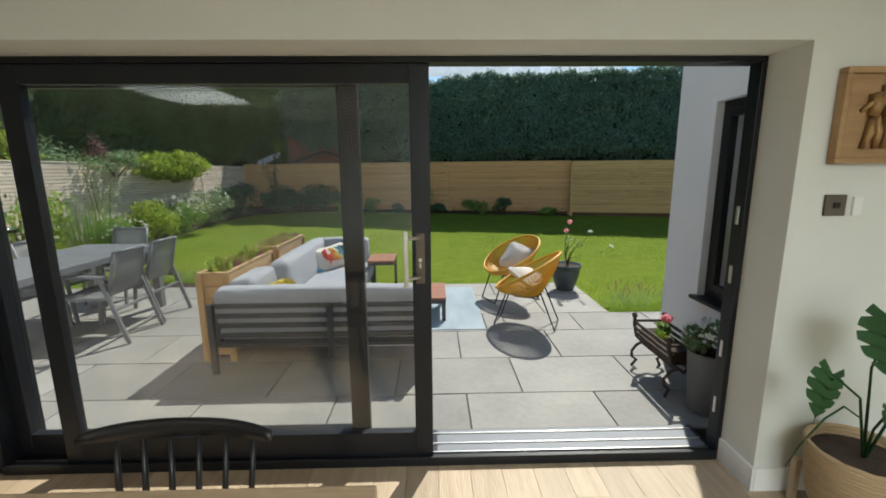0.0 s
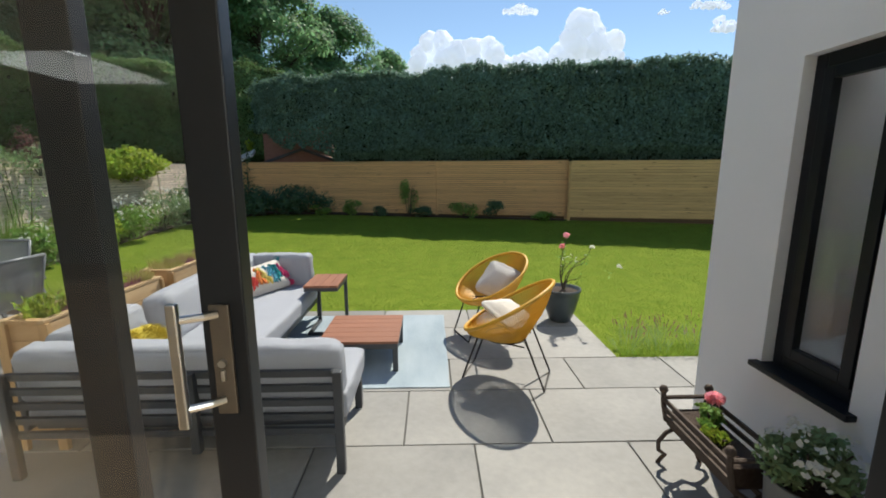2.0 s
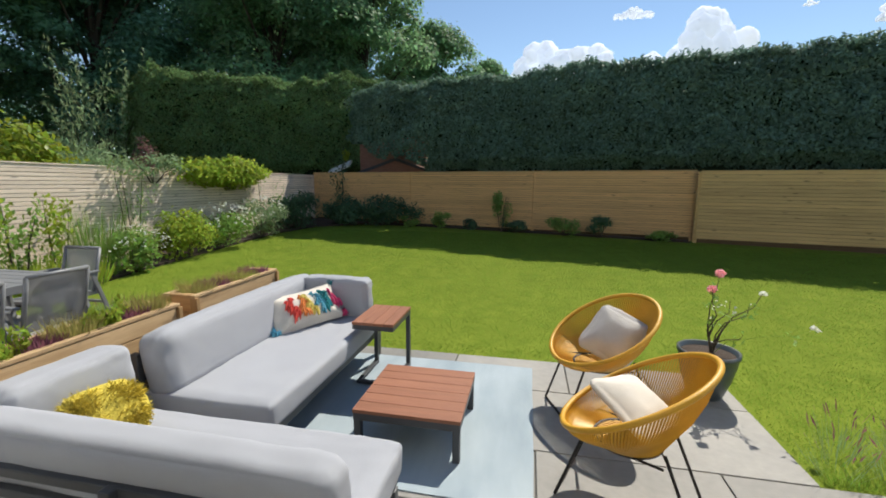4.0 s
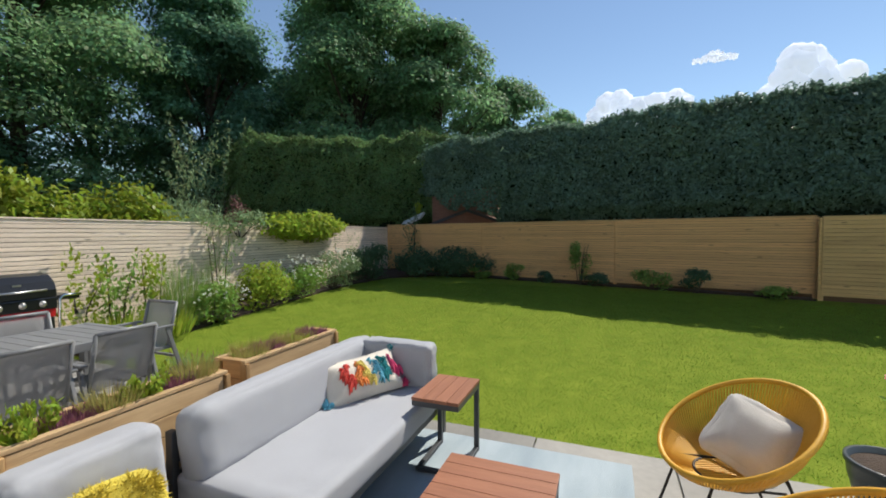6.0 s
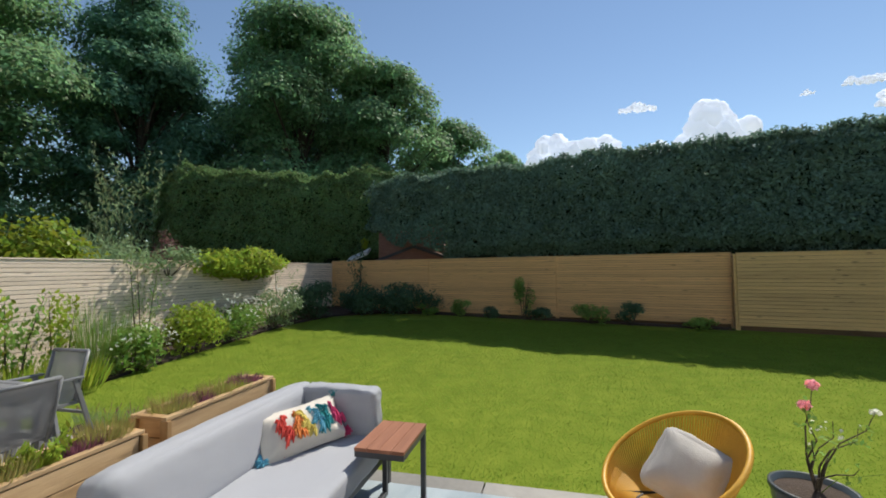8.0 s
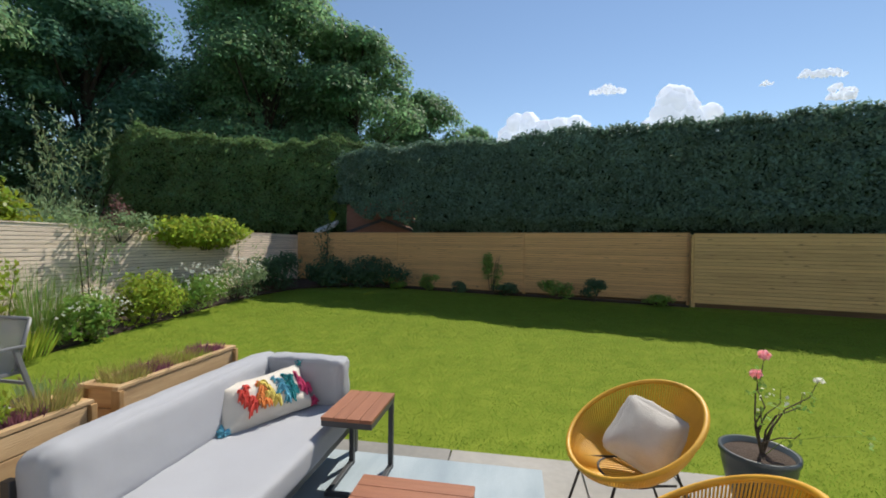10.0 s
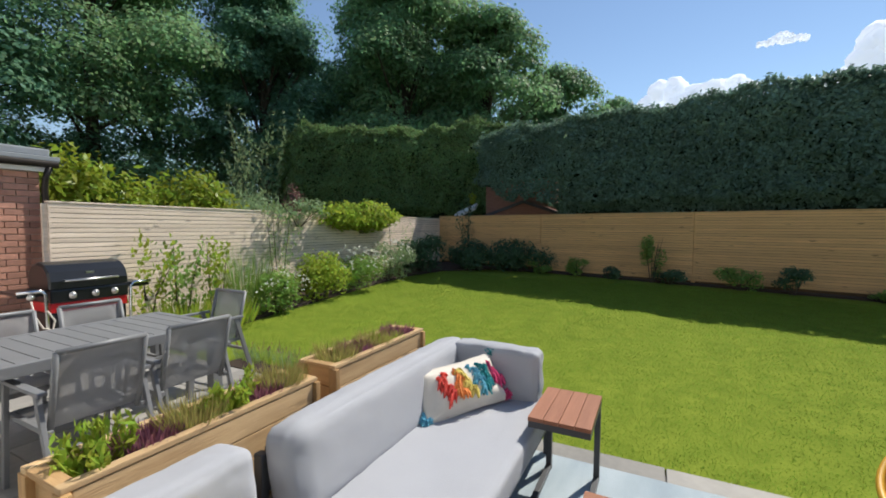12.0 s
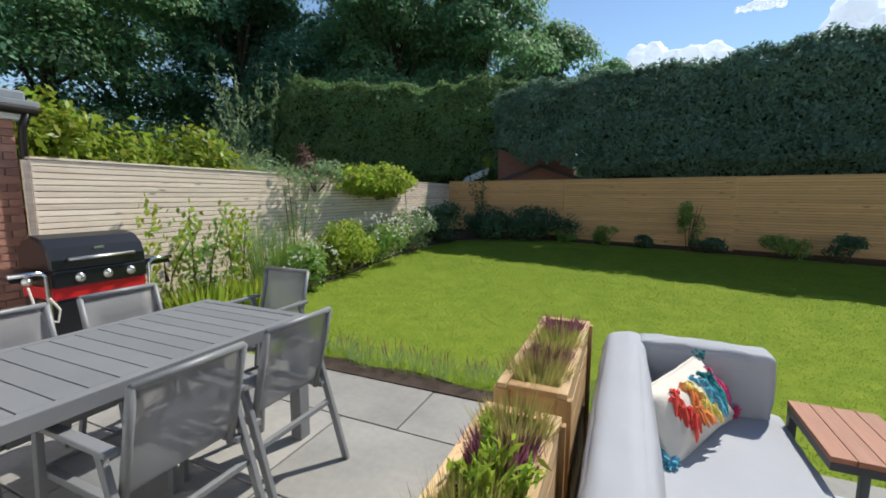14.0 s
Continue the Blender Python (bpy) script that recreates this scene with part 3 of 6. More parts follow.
fence("fence_right", (8.80, 12.02), (13.0, 11.1), 0.03, 1.77, M_FENCE, "brown slatted timber fence", pitch=0.07)


# ---- foliage masses ----
def hedge(name, p0, p1, depth, z0, z1, label, material, count, leaf=0.16, wob=0.22, seed=0, lift=0.0, round_end=0.7):
    """A clipped hedge along a line: a dark core painted as inner shade and many leaves on an uneven skin; lift: a
    raised stretch at its start.
    """
    a, b = Vector((*p0, 0)), Vector((*p1, 0))
    length, rz = (b - a).length, math.degrees(math.atan2(b.y - a.y, b.x - a.x))
    ob = thing(name, a.x, a.y, 0, label, "hedge", rz)
    r = np.random.default_rng(seed)
    if lift:
        boxed("core", (0.5, lift, 0.62, depth - 0.2, 3.0, z1 - 0.3), M_HEDGESHADE, ob, 0.15)
    boxed("core", (lift + 0.15 + (round_end - 0.7), length - 0.15, 0.52, depth - 0.2, z0, z1 - 0.16), M_HEDGESHADE, ob, 0.15)
    areas = np.array([length * (z1 - z0) * 1.3, length * depth, depth * (z1 - z0), depth * (z1 - z0)])
    face = r.choice(4, count, p=areas / areas.sum())
    u, v = r.uniform(0, 1, count), r.uniform(0, 1, count)
    x = np.where(face == 2, 0, np.where(face == 3, length, u * length))
    y = np.where(face == 0, 0, np.where(face == 1, v * depth, u * depth))
    z = np.where(face == 1, z1, z0 + v * (z1 - z0))
    nx = np.where(face == 2, -1.0, np.where(face == 3, 1.0, 0))
    ny = np.where(face == 0, -1.0, 0)
    nz = np.where(face == 1, 1.0, 0.25)
    nn = np.stack([nx, ny, nz], 1)
    pts = np.stack([x, y, z], 1)
    # round the edges and make the skin uneven
    top = np.clip((z - (z1 - 0.45)) / 0.45, 0, 1)
    pts[:, 1] += top ** 2 * 0.3 * (face == 0)
    pts[:, 1] += np.clip((2.2 - z) / 0.3, 0, 1) * 0.5 * (face == 0)
    ends = np.clip(1 - np.minimum(x, length - x) / round_end, 0, 1)
    pts[:, 2] -= ends ** 2 * 0.72 * round_end * (z > z0 + 1) * np.clip((z - z0) / (z1 - z0), 0, 1)
    pts[:, 1] += ends ** 2 * 0.72 * round_end * (face == 0)
    pts[:, 0] += (face == 2) * round_end * 0.5 * np.clip((z - 2.4) / (z1 - 2.4), 0, 1) ** 2
    d = np.array([noise.noise((p[0] * 1.1 + seed, p[1] * 1.1, p[2] * 1.1)) + 0.5 * noise.noise((p[0] * 3.3, p[1] * 3.3 + seed, p[2] * 3.3)) + 0.3 * noise.noise((p[0] * 7.5, p[1] * 7.5, p[2] * 4.5 + seed)) for p in pts])
    pts += nn * (d * wob + r.normal(0, 0.05, count) - 0.04)[:, None]
    keep = (x > lift) | (pts[:, 2] > 2.85 - 0.9 * x / max(lift, 0.1) + 0.3 * d)
    pts, nn = pts[keep], nn[keep]
    ri, ah = leaf_axes(r, nn, leaf, leaf * 0.45, 0.5, 0.5)
    quads("foliage", pts, ri, ah, material, ob)
    return ob


def bush(name, x, y, z, rx, ry, rz_, label, material, count, leaf=0.06, seed=0, flowers=None, fcount=0, fsize=0.03, up=0.0, narrow=0.5, category="shrub", stems=6):
    """A shrub: stems and a lumpy cloud of leaves, with flowers where it blooms."""
    ob = thing(name, x, y, z, label, category)
    r = np.random.default_rng(seed + 100)
    for k in range(stems):
        a = r.uniform(0, 6.28)
        e = Vector((math.cos(a) * rx * 0.6, math.sin(a) * ry * 0.6, rz_ * r.uniform(1.0, 1.7)))
        part("stem", tube(bmesh.new(), [(e.x * 0.1, e.y * 0.1, -0.03), (e.x * 0.45, e.y * 0.45, e.z * 0.5), e], [0.012, 0.008, 0.003], 5), M_BARK, ob)
    lumps = max(5, int(count / 110))
    lc = unit(r.normal(0, 1, (lumps, 3))) * r.uniform(0.35, 0.8, (lumps, 1))
    pick = r.integers(0, lumps, count)
    q = lc[pick] + unit(r.normal(0, 1, (count, 3))) * r.uniform(0.15, 0.42, (count, 1))
    nn = unit(q)
    pts = q * np.array([rx, ry, rz_]) + np.array([0, 0, rz_ * 1.0])
    pts[:, 2] = np.maximum(pts[:, 2], 0.01)
    nn[:, 2] += up
    ri, ah = leaf_axes(r, nn, leaf, leaf * narrow, 0.7, -up)
    quads("foliage", pts, ri, ah, material, ob)
    if flowers is not None:
        s = unit(r.normal(0, 1, (fcount, 3)))
        s[:, 2] = np.abs(s[:, 2]) * 0.9
        fp = s * np.array([rx, ry, rz_]) * 1.05 + np.array([0, 0, rz_])
        fp = np.repeat(fp, 4, 0) + r.normal(0, fsize * 0.4, (fcount * 4, 3))
        ri, ah = leaf_axes(r, np.repeat(s, 4, 0), fsize, fsize * 0.9, 0.5)
        quads("blossom", fp, ri, ah, flowers, ob)
    return ob


def blades(name, x, y, z, rad, height, count, width, label, material, seed=0, spread=0.5, category="plant", parent=None, ry=None):
    """Upright strap leaves or grass from one crown."""
    r = np.random.default_rng(seed + 500)
    a = r.uniform(0, 2 * np.pi, count)
    rr = rad * np.sqrt(r.uniform(0, 1, count))
    bx, by = np.cos(a) * rr, np.sin(a) * (rr if ry is None else rr / rad * ry)
    hh = height * r.uniform(0.5, 1.1, count)
    d = np.stack([np.cos(a) * spread * r.uniform(0.1, 1, count), np.sin(a) * spread * r.uniform(0.1, 1, count), np.ones(count)], 1)
    ah = unit(d) * hh[:, None] * 0.5
    th = r.uniform(0, 2 * np.pi, count)
    ri = np.stack([np.cos(th), np.sin(th), np.zeros(count)], 1) * width * 0.5
    c = np.stack([bx, by, np.zeros(count)], 1) + ah
    if parent is not None:
        c += np.array([x, y, z])
        return quads(name, c, ri, ah, material, parent)
    ob = thing(name, x, y, z, label, category)
    quads("foliage", c, ri, ah, material, ob)
    return ob


def shoots(name, x, y, z, rad, height, n, leaf, label, material, seed=0, spread=0.4, fat=0.12, loose=0.055):
    """A shrub of long arching shoots, each set with narrow leaves."""
    ob = thing(name, x, y, z, label, "shrub")
    r = np.random.default_rng(seed + 300)
    cs, axes = [], []
    for k in range(n):
        a, q = r.uniform(0, 6.28), math.sqrt(r.uniform(0, 1))
        b0 = Vector((math.cos(a) * rad * q * 0.7, math.sin(a) * rad * q * 0.7, 0))
        d = Vector((math.cos(a) * q * spread * r.uniform(0.5, 1.5), math.sin(a) * q * spread * r.uniform(0.5, 1.5), 1.0)).normalized()
        h = height * r.uniform(0.55, 1.05)
        bend = Vector((math.cos(a), math.sin(a), -0.4)) * h * 0.18 * r.uniform(0, 1)
        if k % 4 == 0:
            part("stem", tube(bmesh.new(), [b0, b0 + d * h * 0.5, b0 + d * h + bend], [min(0.014, height * 0.008), min(0.009, height * 0.006), 0.002], 4), M_BARK, ob)
        for t in np.linspace(0.12, 1.0, 54):
            p = b0 + d * (h * t) + bend * (t * t)
            cs.append(np.array(p) + r.normal(0, loose, 3))
            axes.append(np.array(d) + r.normal(0, 0.55, 3))
    ah = unit(np.array(axes)) * leaf * 0.5
    ri = unit(np.cross(ah, r.normal(0, 1, ah.shape))) * leaf * fat
    quads("foliage", np.array(cs), ri, ah, material, ob)
    return ob


def tree(name, x, y, height, rad, label, material, count, seed=0, low=0.25, leaf=0.34, cone=0.0):
    """A broadleaf tree: tapered trunk, limbs, and leaves in clumps that leave gaps."""
    ob = thing(name, x, y, -0.1, label, "tree")
    r = np.random.default_rng(seed + 900)
    bm = bmesh.new()
    tube(bm, [(0, 0, 0), (0.1, 0.05, height * 0.3), (-0.1, 0.1, height * 0.6), (0, 0, height * 0.9)], [0.42, 0.33, 0.2, 0.05], 9)
    part("trunk", bm, M_BARK, ob)
    lumps = 120
    f = r.uniform(0, 1, lumps) ** 0.85
    zc = height * (low + (0.97 - low) * f)
    prof = np.sin(np.clip(np.pi * (0.3 + 0.64 * f), 0, np.pi)) ** 0.7 * (1 - cone * f)
    ang = r.uniform(0, 2 * np.pi, lumps)
    rr = rad * prof * r.uniform(0.3, 1.0, lumps) ** 0.7
    cx, cy = np.cos(ang) * rr, np.sin(ang) * rr
    for k in range(0, lumps, 5):
        e = Vector((cx[k], cy[k], zc[k]))
        s = Vector((0, 0, max(height * 0.18, zc[k] * 0.62)))
        mid = s.lerp(e, 0.5) + Vector((0, 0, 0.3))
        part("limb", tube(bmesh.new(), [s, mid, e], [0.13, 0.08, 0.03], 6), M_BARK, ob)
    # each bough is a dome of leaves that droops at its rim and is open below
    size = rad * r.uniform(0.12, 0.32, lumps)
    pick = r.choice(lumps, count, p=size ** 2 / np.sum(size ** 2))
    s = unit(r.normal(0, 1, (count, 3)))
    s[:, 2] = np.where(s[:, 2] < -0.25, -0.7 * s[:, 2], s[:, 2])
    sz = size[pick] * (1.0 + 0.16 * r.normal(0, 1, count))
    q = s * sz[:, None]
    q[:, 2] = q[:, 2] * 0.6 - 0.3 * (s[:, 0] ** 2 + s[:, 1] ** 2) * sz
    pts = np.stack([cx[pick], cy[pick], zc[pick]], 1) + q
    s[:, 2] += 0.45
    ri, ah = leaf_axes(r, s, leaf, leaf * 0.6, 0.42, 0.8)
    quads("crown", pts, ri, ah, material, ob)
    return ob


hedge("hedge", (-4.9, 15.07), (17.0, 9.9), 1.7, 0.1, 4.31, "tall dark green clipped conifer hedge behind the fence", M_HEDGE, 185000, 0.115, 0.22, 3, 2.7)
hedge("hedge", (-12.7, 14.1), (-2.9, 17.4), 1.8, 0.1, 5.0, "tall clipped lighter green hedge with rounded end", M_HEDGELIGHT, 125000, 0.105, 0.36, 5, 0.0, 1.3)
for tx, ty, th, tr_, tm, tn, ts, tl, tc in (
        (-23.0, 22.6, 19.0, 5.6, M_TREEDARK, 36000, 1, 0.04, 0.45), (-28.5, 15.5, 21.0, 7.8, M_TREE, 42000, 2, 0.03, 0.15), (-15.2, 27.8, 19.6, 7.0, M_TREE, 42000, 3, 0.05, 0.3),
        (-20.0, 31.0, 20.0, 6.0, M_TREEDARK, 26000, 8, 0.05, 0.3), (-9.8, 29.4, 15.6, 5.2, M_TREE, 30000, 4, 0.05, 0.25), (-6.2, 34.0, 12.6, 4.8, M_TREE, 22000, 5, 0.05, 0.2),
        (-2.6, 37.0, 11.2, 2.6, M_TREE, 9000, 6, 0.1, 0.2), (-29.0, 8.5, 20.0, 7.2, M_TREEDARK, 36000, 7, 0.03, 0.15), (-33.0, 21.5, 18.0, 6.5, M_TREEDARK, 22000, 9, 0.02, 0.1), (-27.0, 2.5, 17.0, 6.0, M_TREE, 24000, 10, 0.03, 0.15), (-27.5, 27.5, 19.0, 7.0, M_TREEDARK, 22000, 11, 0.02, 0.1), (-13.5, 33.5, 15.5, 6.5, M_TREEDARK, 18000, 12, 0.02, 0.15)):
    tree("tree", tx, ty, th, tr_, "tall broadleaf tree in full mid-green leaf" if tm is M_TREE else "tall broadleaf tree with dense dark green crown", tm, int(tn * 1.7), ts, tl, 0.27, tc)


# ---- garden lounge ----
sofa = thing("lounge_sofa", -0.69, 4.93, 0, "light grey cushioned outdoor sofa on charcoal aluminium frame", "sofa")
# frame of the long sofa (faces the lawn chairs)
boxed("seat_frame", (-0.39, 0.37, -0.82, 0.80, 0.20, 0.26), M_SOFAFRAME, sofa, 0.008)
for k in range(5):
    boxed("back_slat", (-0.40, -0.375, -0.80, 0.80, 0.30 + k * 0.07, 0.335 + k * 0.07), M_SOFAFRAME, sofa, 0.004)
for xx, yy in ((-0.38, -0.80), (-0.38, 0.76), (0.33, -0.80), (0.33, 0.76)):
    boxed("leg", (xx, xx + 0.04, yy, yy + 0.045, 0.0, 0.2), M_SOFAFRAME, sofa, 0.004)
for yy in (-0.84, 0.80):
    boxed("back_post", (-0.415, -0.37, yy, yy + 0.035, 0.0, 0.60), M_SOFAFRAME, sofa, 0.005)
boxed("arm_panel", (-0.40, 0.29, 0.80, 0.825, 0.24, 0.52), M_SOFAFRAME, sofa, 0.005)
part("seat_cushion", pad(bmesh.new(), (0.76, 1.54, 0.15), 0.034, 0.010, 1, 0.006, m=pose(0.01, -0.06, 0.325)), M_FABRIC, sofa, "", True)
part("back_cushion", pad(bmesh.new(), (0.20, 1.58, 0.37), 0.07, 0.012, 2, 0.005, m=pose(-0.292, -0.03, 0.525, 0, -11, 0)), M_FABRIC, sofa, "", True)
part("arm_cushion", pad(bmesh.new(), (0.58, 0.16, 0.35), 0.035, 0.014, 3, 0.008, m=pose(0.035, 0.665, 0.53, 0, 0, 0)), M_FABRIC, sofa, "", True)

chaise = thing("lounge_sofa", -0.40, 3.66, 0, "light grey cushioned outdoor corner sofa with slatted charcoal back", "sofa")
boxed("seat_frame", (-0.80, 0.80, -0.24, 0.30, 0.20, 0.25), M_SOFAFRAME, chaise, 0.008)
for k in range(5):
    boxed("back_slat", (-0.82, 0.80, -0.345, -0.318, 0.21 + k * 0.078, 0.246 + k * 0.078), M_SOFAFRAME, chaise, 0.006)
    boxed("side_slat", (-0.83, -0.80, -0.28, 0.28, 0.215 + k * 0.078, 0.26 + k * 0.078), M_SOFAFRAME, chaise, 0.006)
for xx in (-0.84, 0.06, 0.775):
    boxed("back_post", (xx, xx + 0.045, -0.372, -0.332, 0.13 if xx == 0.06 else 0.0, 0.56), M_SOFAFRAME, chaise, 0.006)
for xx, yy in ((-0.80, 0.24), (0.76, 0.24)):
    boxed("leg", (xx, xx + 0.045, yy, yy + 0.045, 0.0, 0.2), M_SOFAFRAME, chaise, 0.004)
part("seat_cushion", pad(bmesh.new(), (1.62, 0.60, 0.16), 0.034, 0.010, 4, 0.006, m=pose(0.01, 0.015, 0.325)), M_FABRIC, chaise, "", True)
part("back_cushion", pad(bmesh.new(), (1.62, 0.17, 0.31), 0.06, 0.010, 5, 0.007, m=pose(-0.01, -0.225, 0.51, 4, 0, 0)), M_FABRIC, chaise, "", True)
part("side_cushion", pad(bmesh.new(), (0.20, 0.52, 0.35), 0.045, 0.010, 6, 0.006, m=pose(-0.64, 0.07, 0.53, 0, -6, 0)), M_FABRIC, chaise, "", True)


def tuft(bm, p, length, spread, n, rnd, down=True):
    """Loose threads hanging from a point."""
    for _ in range(n):
        a = rnd.uniform(0, 6.28)
        d = Vector((math.cos(a) * spread, math.sin(a) * spread, -length * rnd.uniform(0.7, 1.1) if down else length * rnd.uniform(-0.5, 0.8)))
        q = Vector(p) + Vector((rnd.uniform(-1, 1), rnd.uniform(-1, 1), rnd.uniform(-1, 1))) * spread * 0.4
        tube(bm, [q, q + d * 0.5 + Vector((0, 0, 0.006)), q + d], [0.007, 0.008, 0.004], 4)


def scatter_cushion():
    """The long white cushion with bright tassels, leaning in the sofa's corner."""
    ob = thing("tassel_cushion", -0.75, 5.24, 0.40, "cream lumbar cushion with rainbow tassels leaning on the sofa", "cushion", 60)
    tilt = pose(0, 0, 0.13, -36, -3, 0)
    bm = pad(bmesh.new(), (0.57, 0.17, 0.31), 0.03, 0.0, 9, 0.006, 13)
    for v in bm.verts:
        e = max(abs(v.co.x) / 0.30, abs(v.co.z) / 0.145)
        v.co.y *= 0.12 + 0.88 * max(0.0, 1 - e ** 2.6)
        v.co.x *= 1 - 0.05 * (1 - (v.co.z / 0.145) ** 2)
        v.co.z *= 1 - 0.09 * (1 - (v.co.x / 0.30) ** 2)
        v.co = tilt @ v.co
    part("cover", bm, M_CREAM, ob, "", True)
    rnd = random.Random(5)
    rows = ((-0.13, M_RED, 0.09, "coral red tassels"), (-0.055, M_ORANGE, 0.06, "orange tassels"), (0.01, M_LEMON, 0.05, "yellow tassels"), (0.07, M_SKYBLUE, 0.07, "light blue tassels"), (0.135, M_TEAL, 0.09, "teal tassels"), (0.235, M_PINK, 0.09, "magenta tassels"))
    for x, material, ln, lab in rows:
        bm = bmesh.new()
        for k in range(7):
            z = 0.085 - k * 0.02
            depth = 0.085 * (0.12 + 0.88 * (1 - max(abs(x) / 0.30, abs(z) / 0.145) ** 2.6))
            p = tilt @ Vector((x + rnd.uniform(-0.03, 0.03), -depth - 0.004, z))
            tuft(bm, p, ln * rnd.uniform(0.5, 1.0), 0.032, 16, rnd)
        part("tassel", bm, material, ob, lab)
    for (x, z), material, lab in (((-0.30, 0.13), M_TEAL, "teal corner pompom"), ((-0.29, -0.13), M_SKYBLUE, "blue corner pompom"), ((0.30, 0.14), M_TEAL, "teal corner pompom"), ((0.29, -0.13), M_PINK, "magenta corner pompom")):
        bm = bmesh.new()
        tuft(bm, tilt @ Vector((x, 0, z)), 0.05, 0.03, 60, rnd, False)
        part("pompom", bm, material, ob, lab)
    bm = bmesh.new()
    tuft(bm, tilt @ Vector((-0.33, 0, 0.14)), 0.05, 0.03, 30, rnd, False)
    part("pompom", bm, M_RED, ob, "red corner pompom")
    bm = bmesh.new()
    for k in range(7):
        p = tilt @ Vector((-0.13 + rnd.uniform(-0.02, 0.02), -0.075, 0.0))
        tuft(bm, p, 0.16, 0.02, 8, rnd)
    part("tassel", bm, M_RED, ob, "long coral red tassel")
    return ob


scatter_cushion()


def shag_cushion():
    ob = thing("shaggy_cushion", -0.80, 3.70, 0.40, "mustard yellow shaggy cushion lying on the corner sofa", "cushion", 70)
    base = pose(0, 0, 0.12, -38, 0, 0)
    part("cover", pad(bmesh.new(), (0.27, 0.09, 0.22), 0.04, 0.02, 12, 0.01, 9, base), M_YELLOW, ob, "", True)
    r = np.random.default_rng(44)
    n = 4200
    s = unit(r.normal(0, 1, (n, 3)))
    p = np.sign(s) * np.abs(s) ** 0.55 * np.array([0.125, 0.045, 0.10])
    d = unit(s * np.array([0.4, 1.4, 0.4]) + r.normal(0, 0.5, (n, 3)) + np.array([0, 0, -0.4])) * 0.024
    rot = np.array(base.to_3x3())
    c = (p + d) @ rot.T + np.array(base.translation)
    d = d @ rot.T
    ri = unit(np.cross(d, r.normal(0, 1, (n, 3)))) * 0.0026
    quads("pile", c, ri, d, M_YELLOW, ob)


shag_cushion()


def side_table():
    ob = thing("side_table", -0.15, 5.325, 0, "small C-shaped side table with brown slatted top", "side table")
    for k in range(4):
        boxed("slat", (-0.156 + k * 0.0785, -0.156 + k * 0.0785 + 0.0755, -0.23, 0.23, 0.484, 0.505), M_TEAK, ob, 0.002)
    bm = bmesh.new()
    for d in ((-0.154, 0.154, -0.228, -0.21, 0.45, 0.483), (-0.154, 0.154, 0.21, 0.228, 0.45, 0.483), (-0.154, -0.136, -0.21, 0.21, 0.45, 0.483), (0.136, 0.154, -0.21, 0.21, 0.45, 0.483)):
        box(bm, *d, 0.002)
    part("apron", bm, M_SOFAFRAME, ob)
    boxed("tray", (-0.136, 0.136, -0.21, 0.21, 0.47, 0.48), M_SOFAFRAME, ob)
    for xx in (-0.153, 0.121):
        boxed("leg", (xx, xx + 0.032, 0.195, 0.227, 0.0, 0.45), M_SOFAFRAME, ob, 0.003)
        boxed("foot_bar", (xx, xx + 0.032, -0.15, 0.195, 0.012, 0.036), M_SOFAFRAME, ob, 0.003)
    boxed("foot_bar", (-0.153, 0.153, -0.18, -0.15, 0.012, 0.036), M_SOFAFRAME, ob, 0.003)


side_table()


def coffee_table():
    ob = thing("coffee_table", 0.30, 4.70, 0.006, "low square coffee table with brown slatted top", "coffee table")
    for k in range(6):
        boxed("slat", (-0.305, 0.305, -0.305 + k * 0.102, -0.305 + k * 0.102 + 0.0985, 0.228, 0.248), M_TEAKX, ob, 0.002)
    bm = bmesh.new()
    for d in ((-0.302, 0.302, -0.302, -0.28, 0.185, 0.227), (-0.302, 0.302, 0.28, 0.302, 0.185, 0.227), (-0.302, -0.28, -0.28, 0.28, 0.185, 0.227), (0.28, 0.302, -0.28, 0.28, 0.185, 0.227)):
        box(bm, *d, 0.002)
    part("apron", bm, M_SOFAFRAME, ob)
    boxed("tray", (-0.28, 0.28, -0.28, 0.28, 0.21, 0.222), M_SOFAFRAME, ob)
    for xx in (-0.30, 0.26):
        for yy in (-0.30, 0.26):
            boxed("leg", (xx, xx + 0.04, yy, yy + 0.04, 0.0, 0.185), M_SOFAFRAME, ob, 0.003)


M_TEAKX = wood_mat("brown_slat_long", (0.30, 0.13, 0.075), (0.21, 0.085, 0.05), 0.55, 0.08, 0, 2.5)
coffee_table()

bm = bmesh.new()
bmesh.ops.create_grid(bm, x_segments=30, y_segments=30, size=1.0)
for v in bm.verts:
    x, y = v.co.x, v.co.y
    v.co = Vector((0.12 + x * 0.87 + 0.004 * noise.noise((y * 3, 0, 0)), 4.93 + y * 0.775 + 0.004 * noise.noise((x * 3, 5, 0)), 0.006 + 0.002 * noise.noise((x * 4, y * 4, 0))))
r = bmesh.ops.extrude_face_region(bm, geom=bm.faces[:])
for v in r["geom"]:
    if isinstance(v, bmesh.types.BMVert):
        v.co.z -= 0.007
tagged(part("rug", bm, M_RUG), "washed-out blue and grey outdoor rug on paving", "rug")


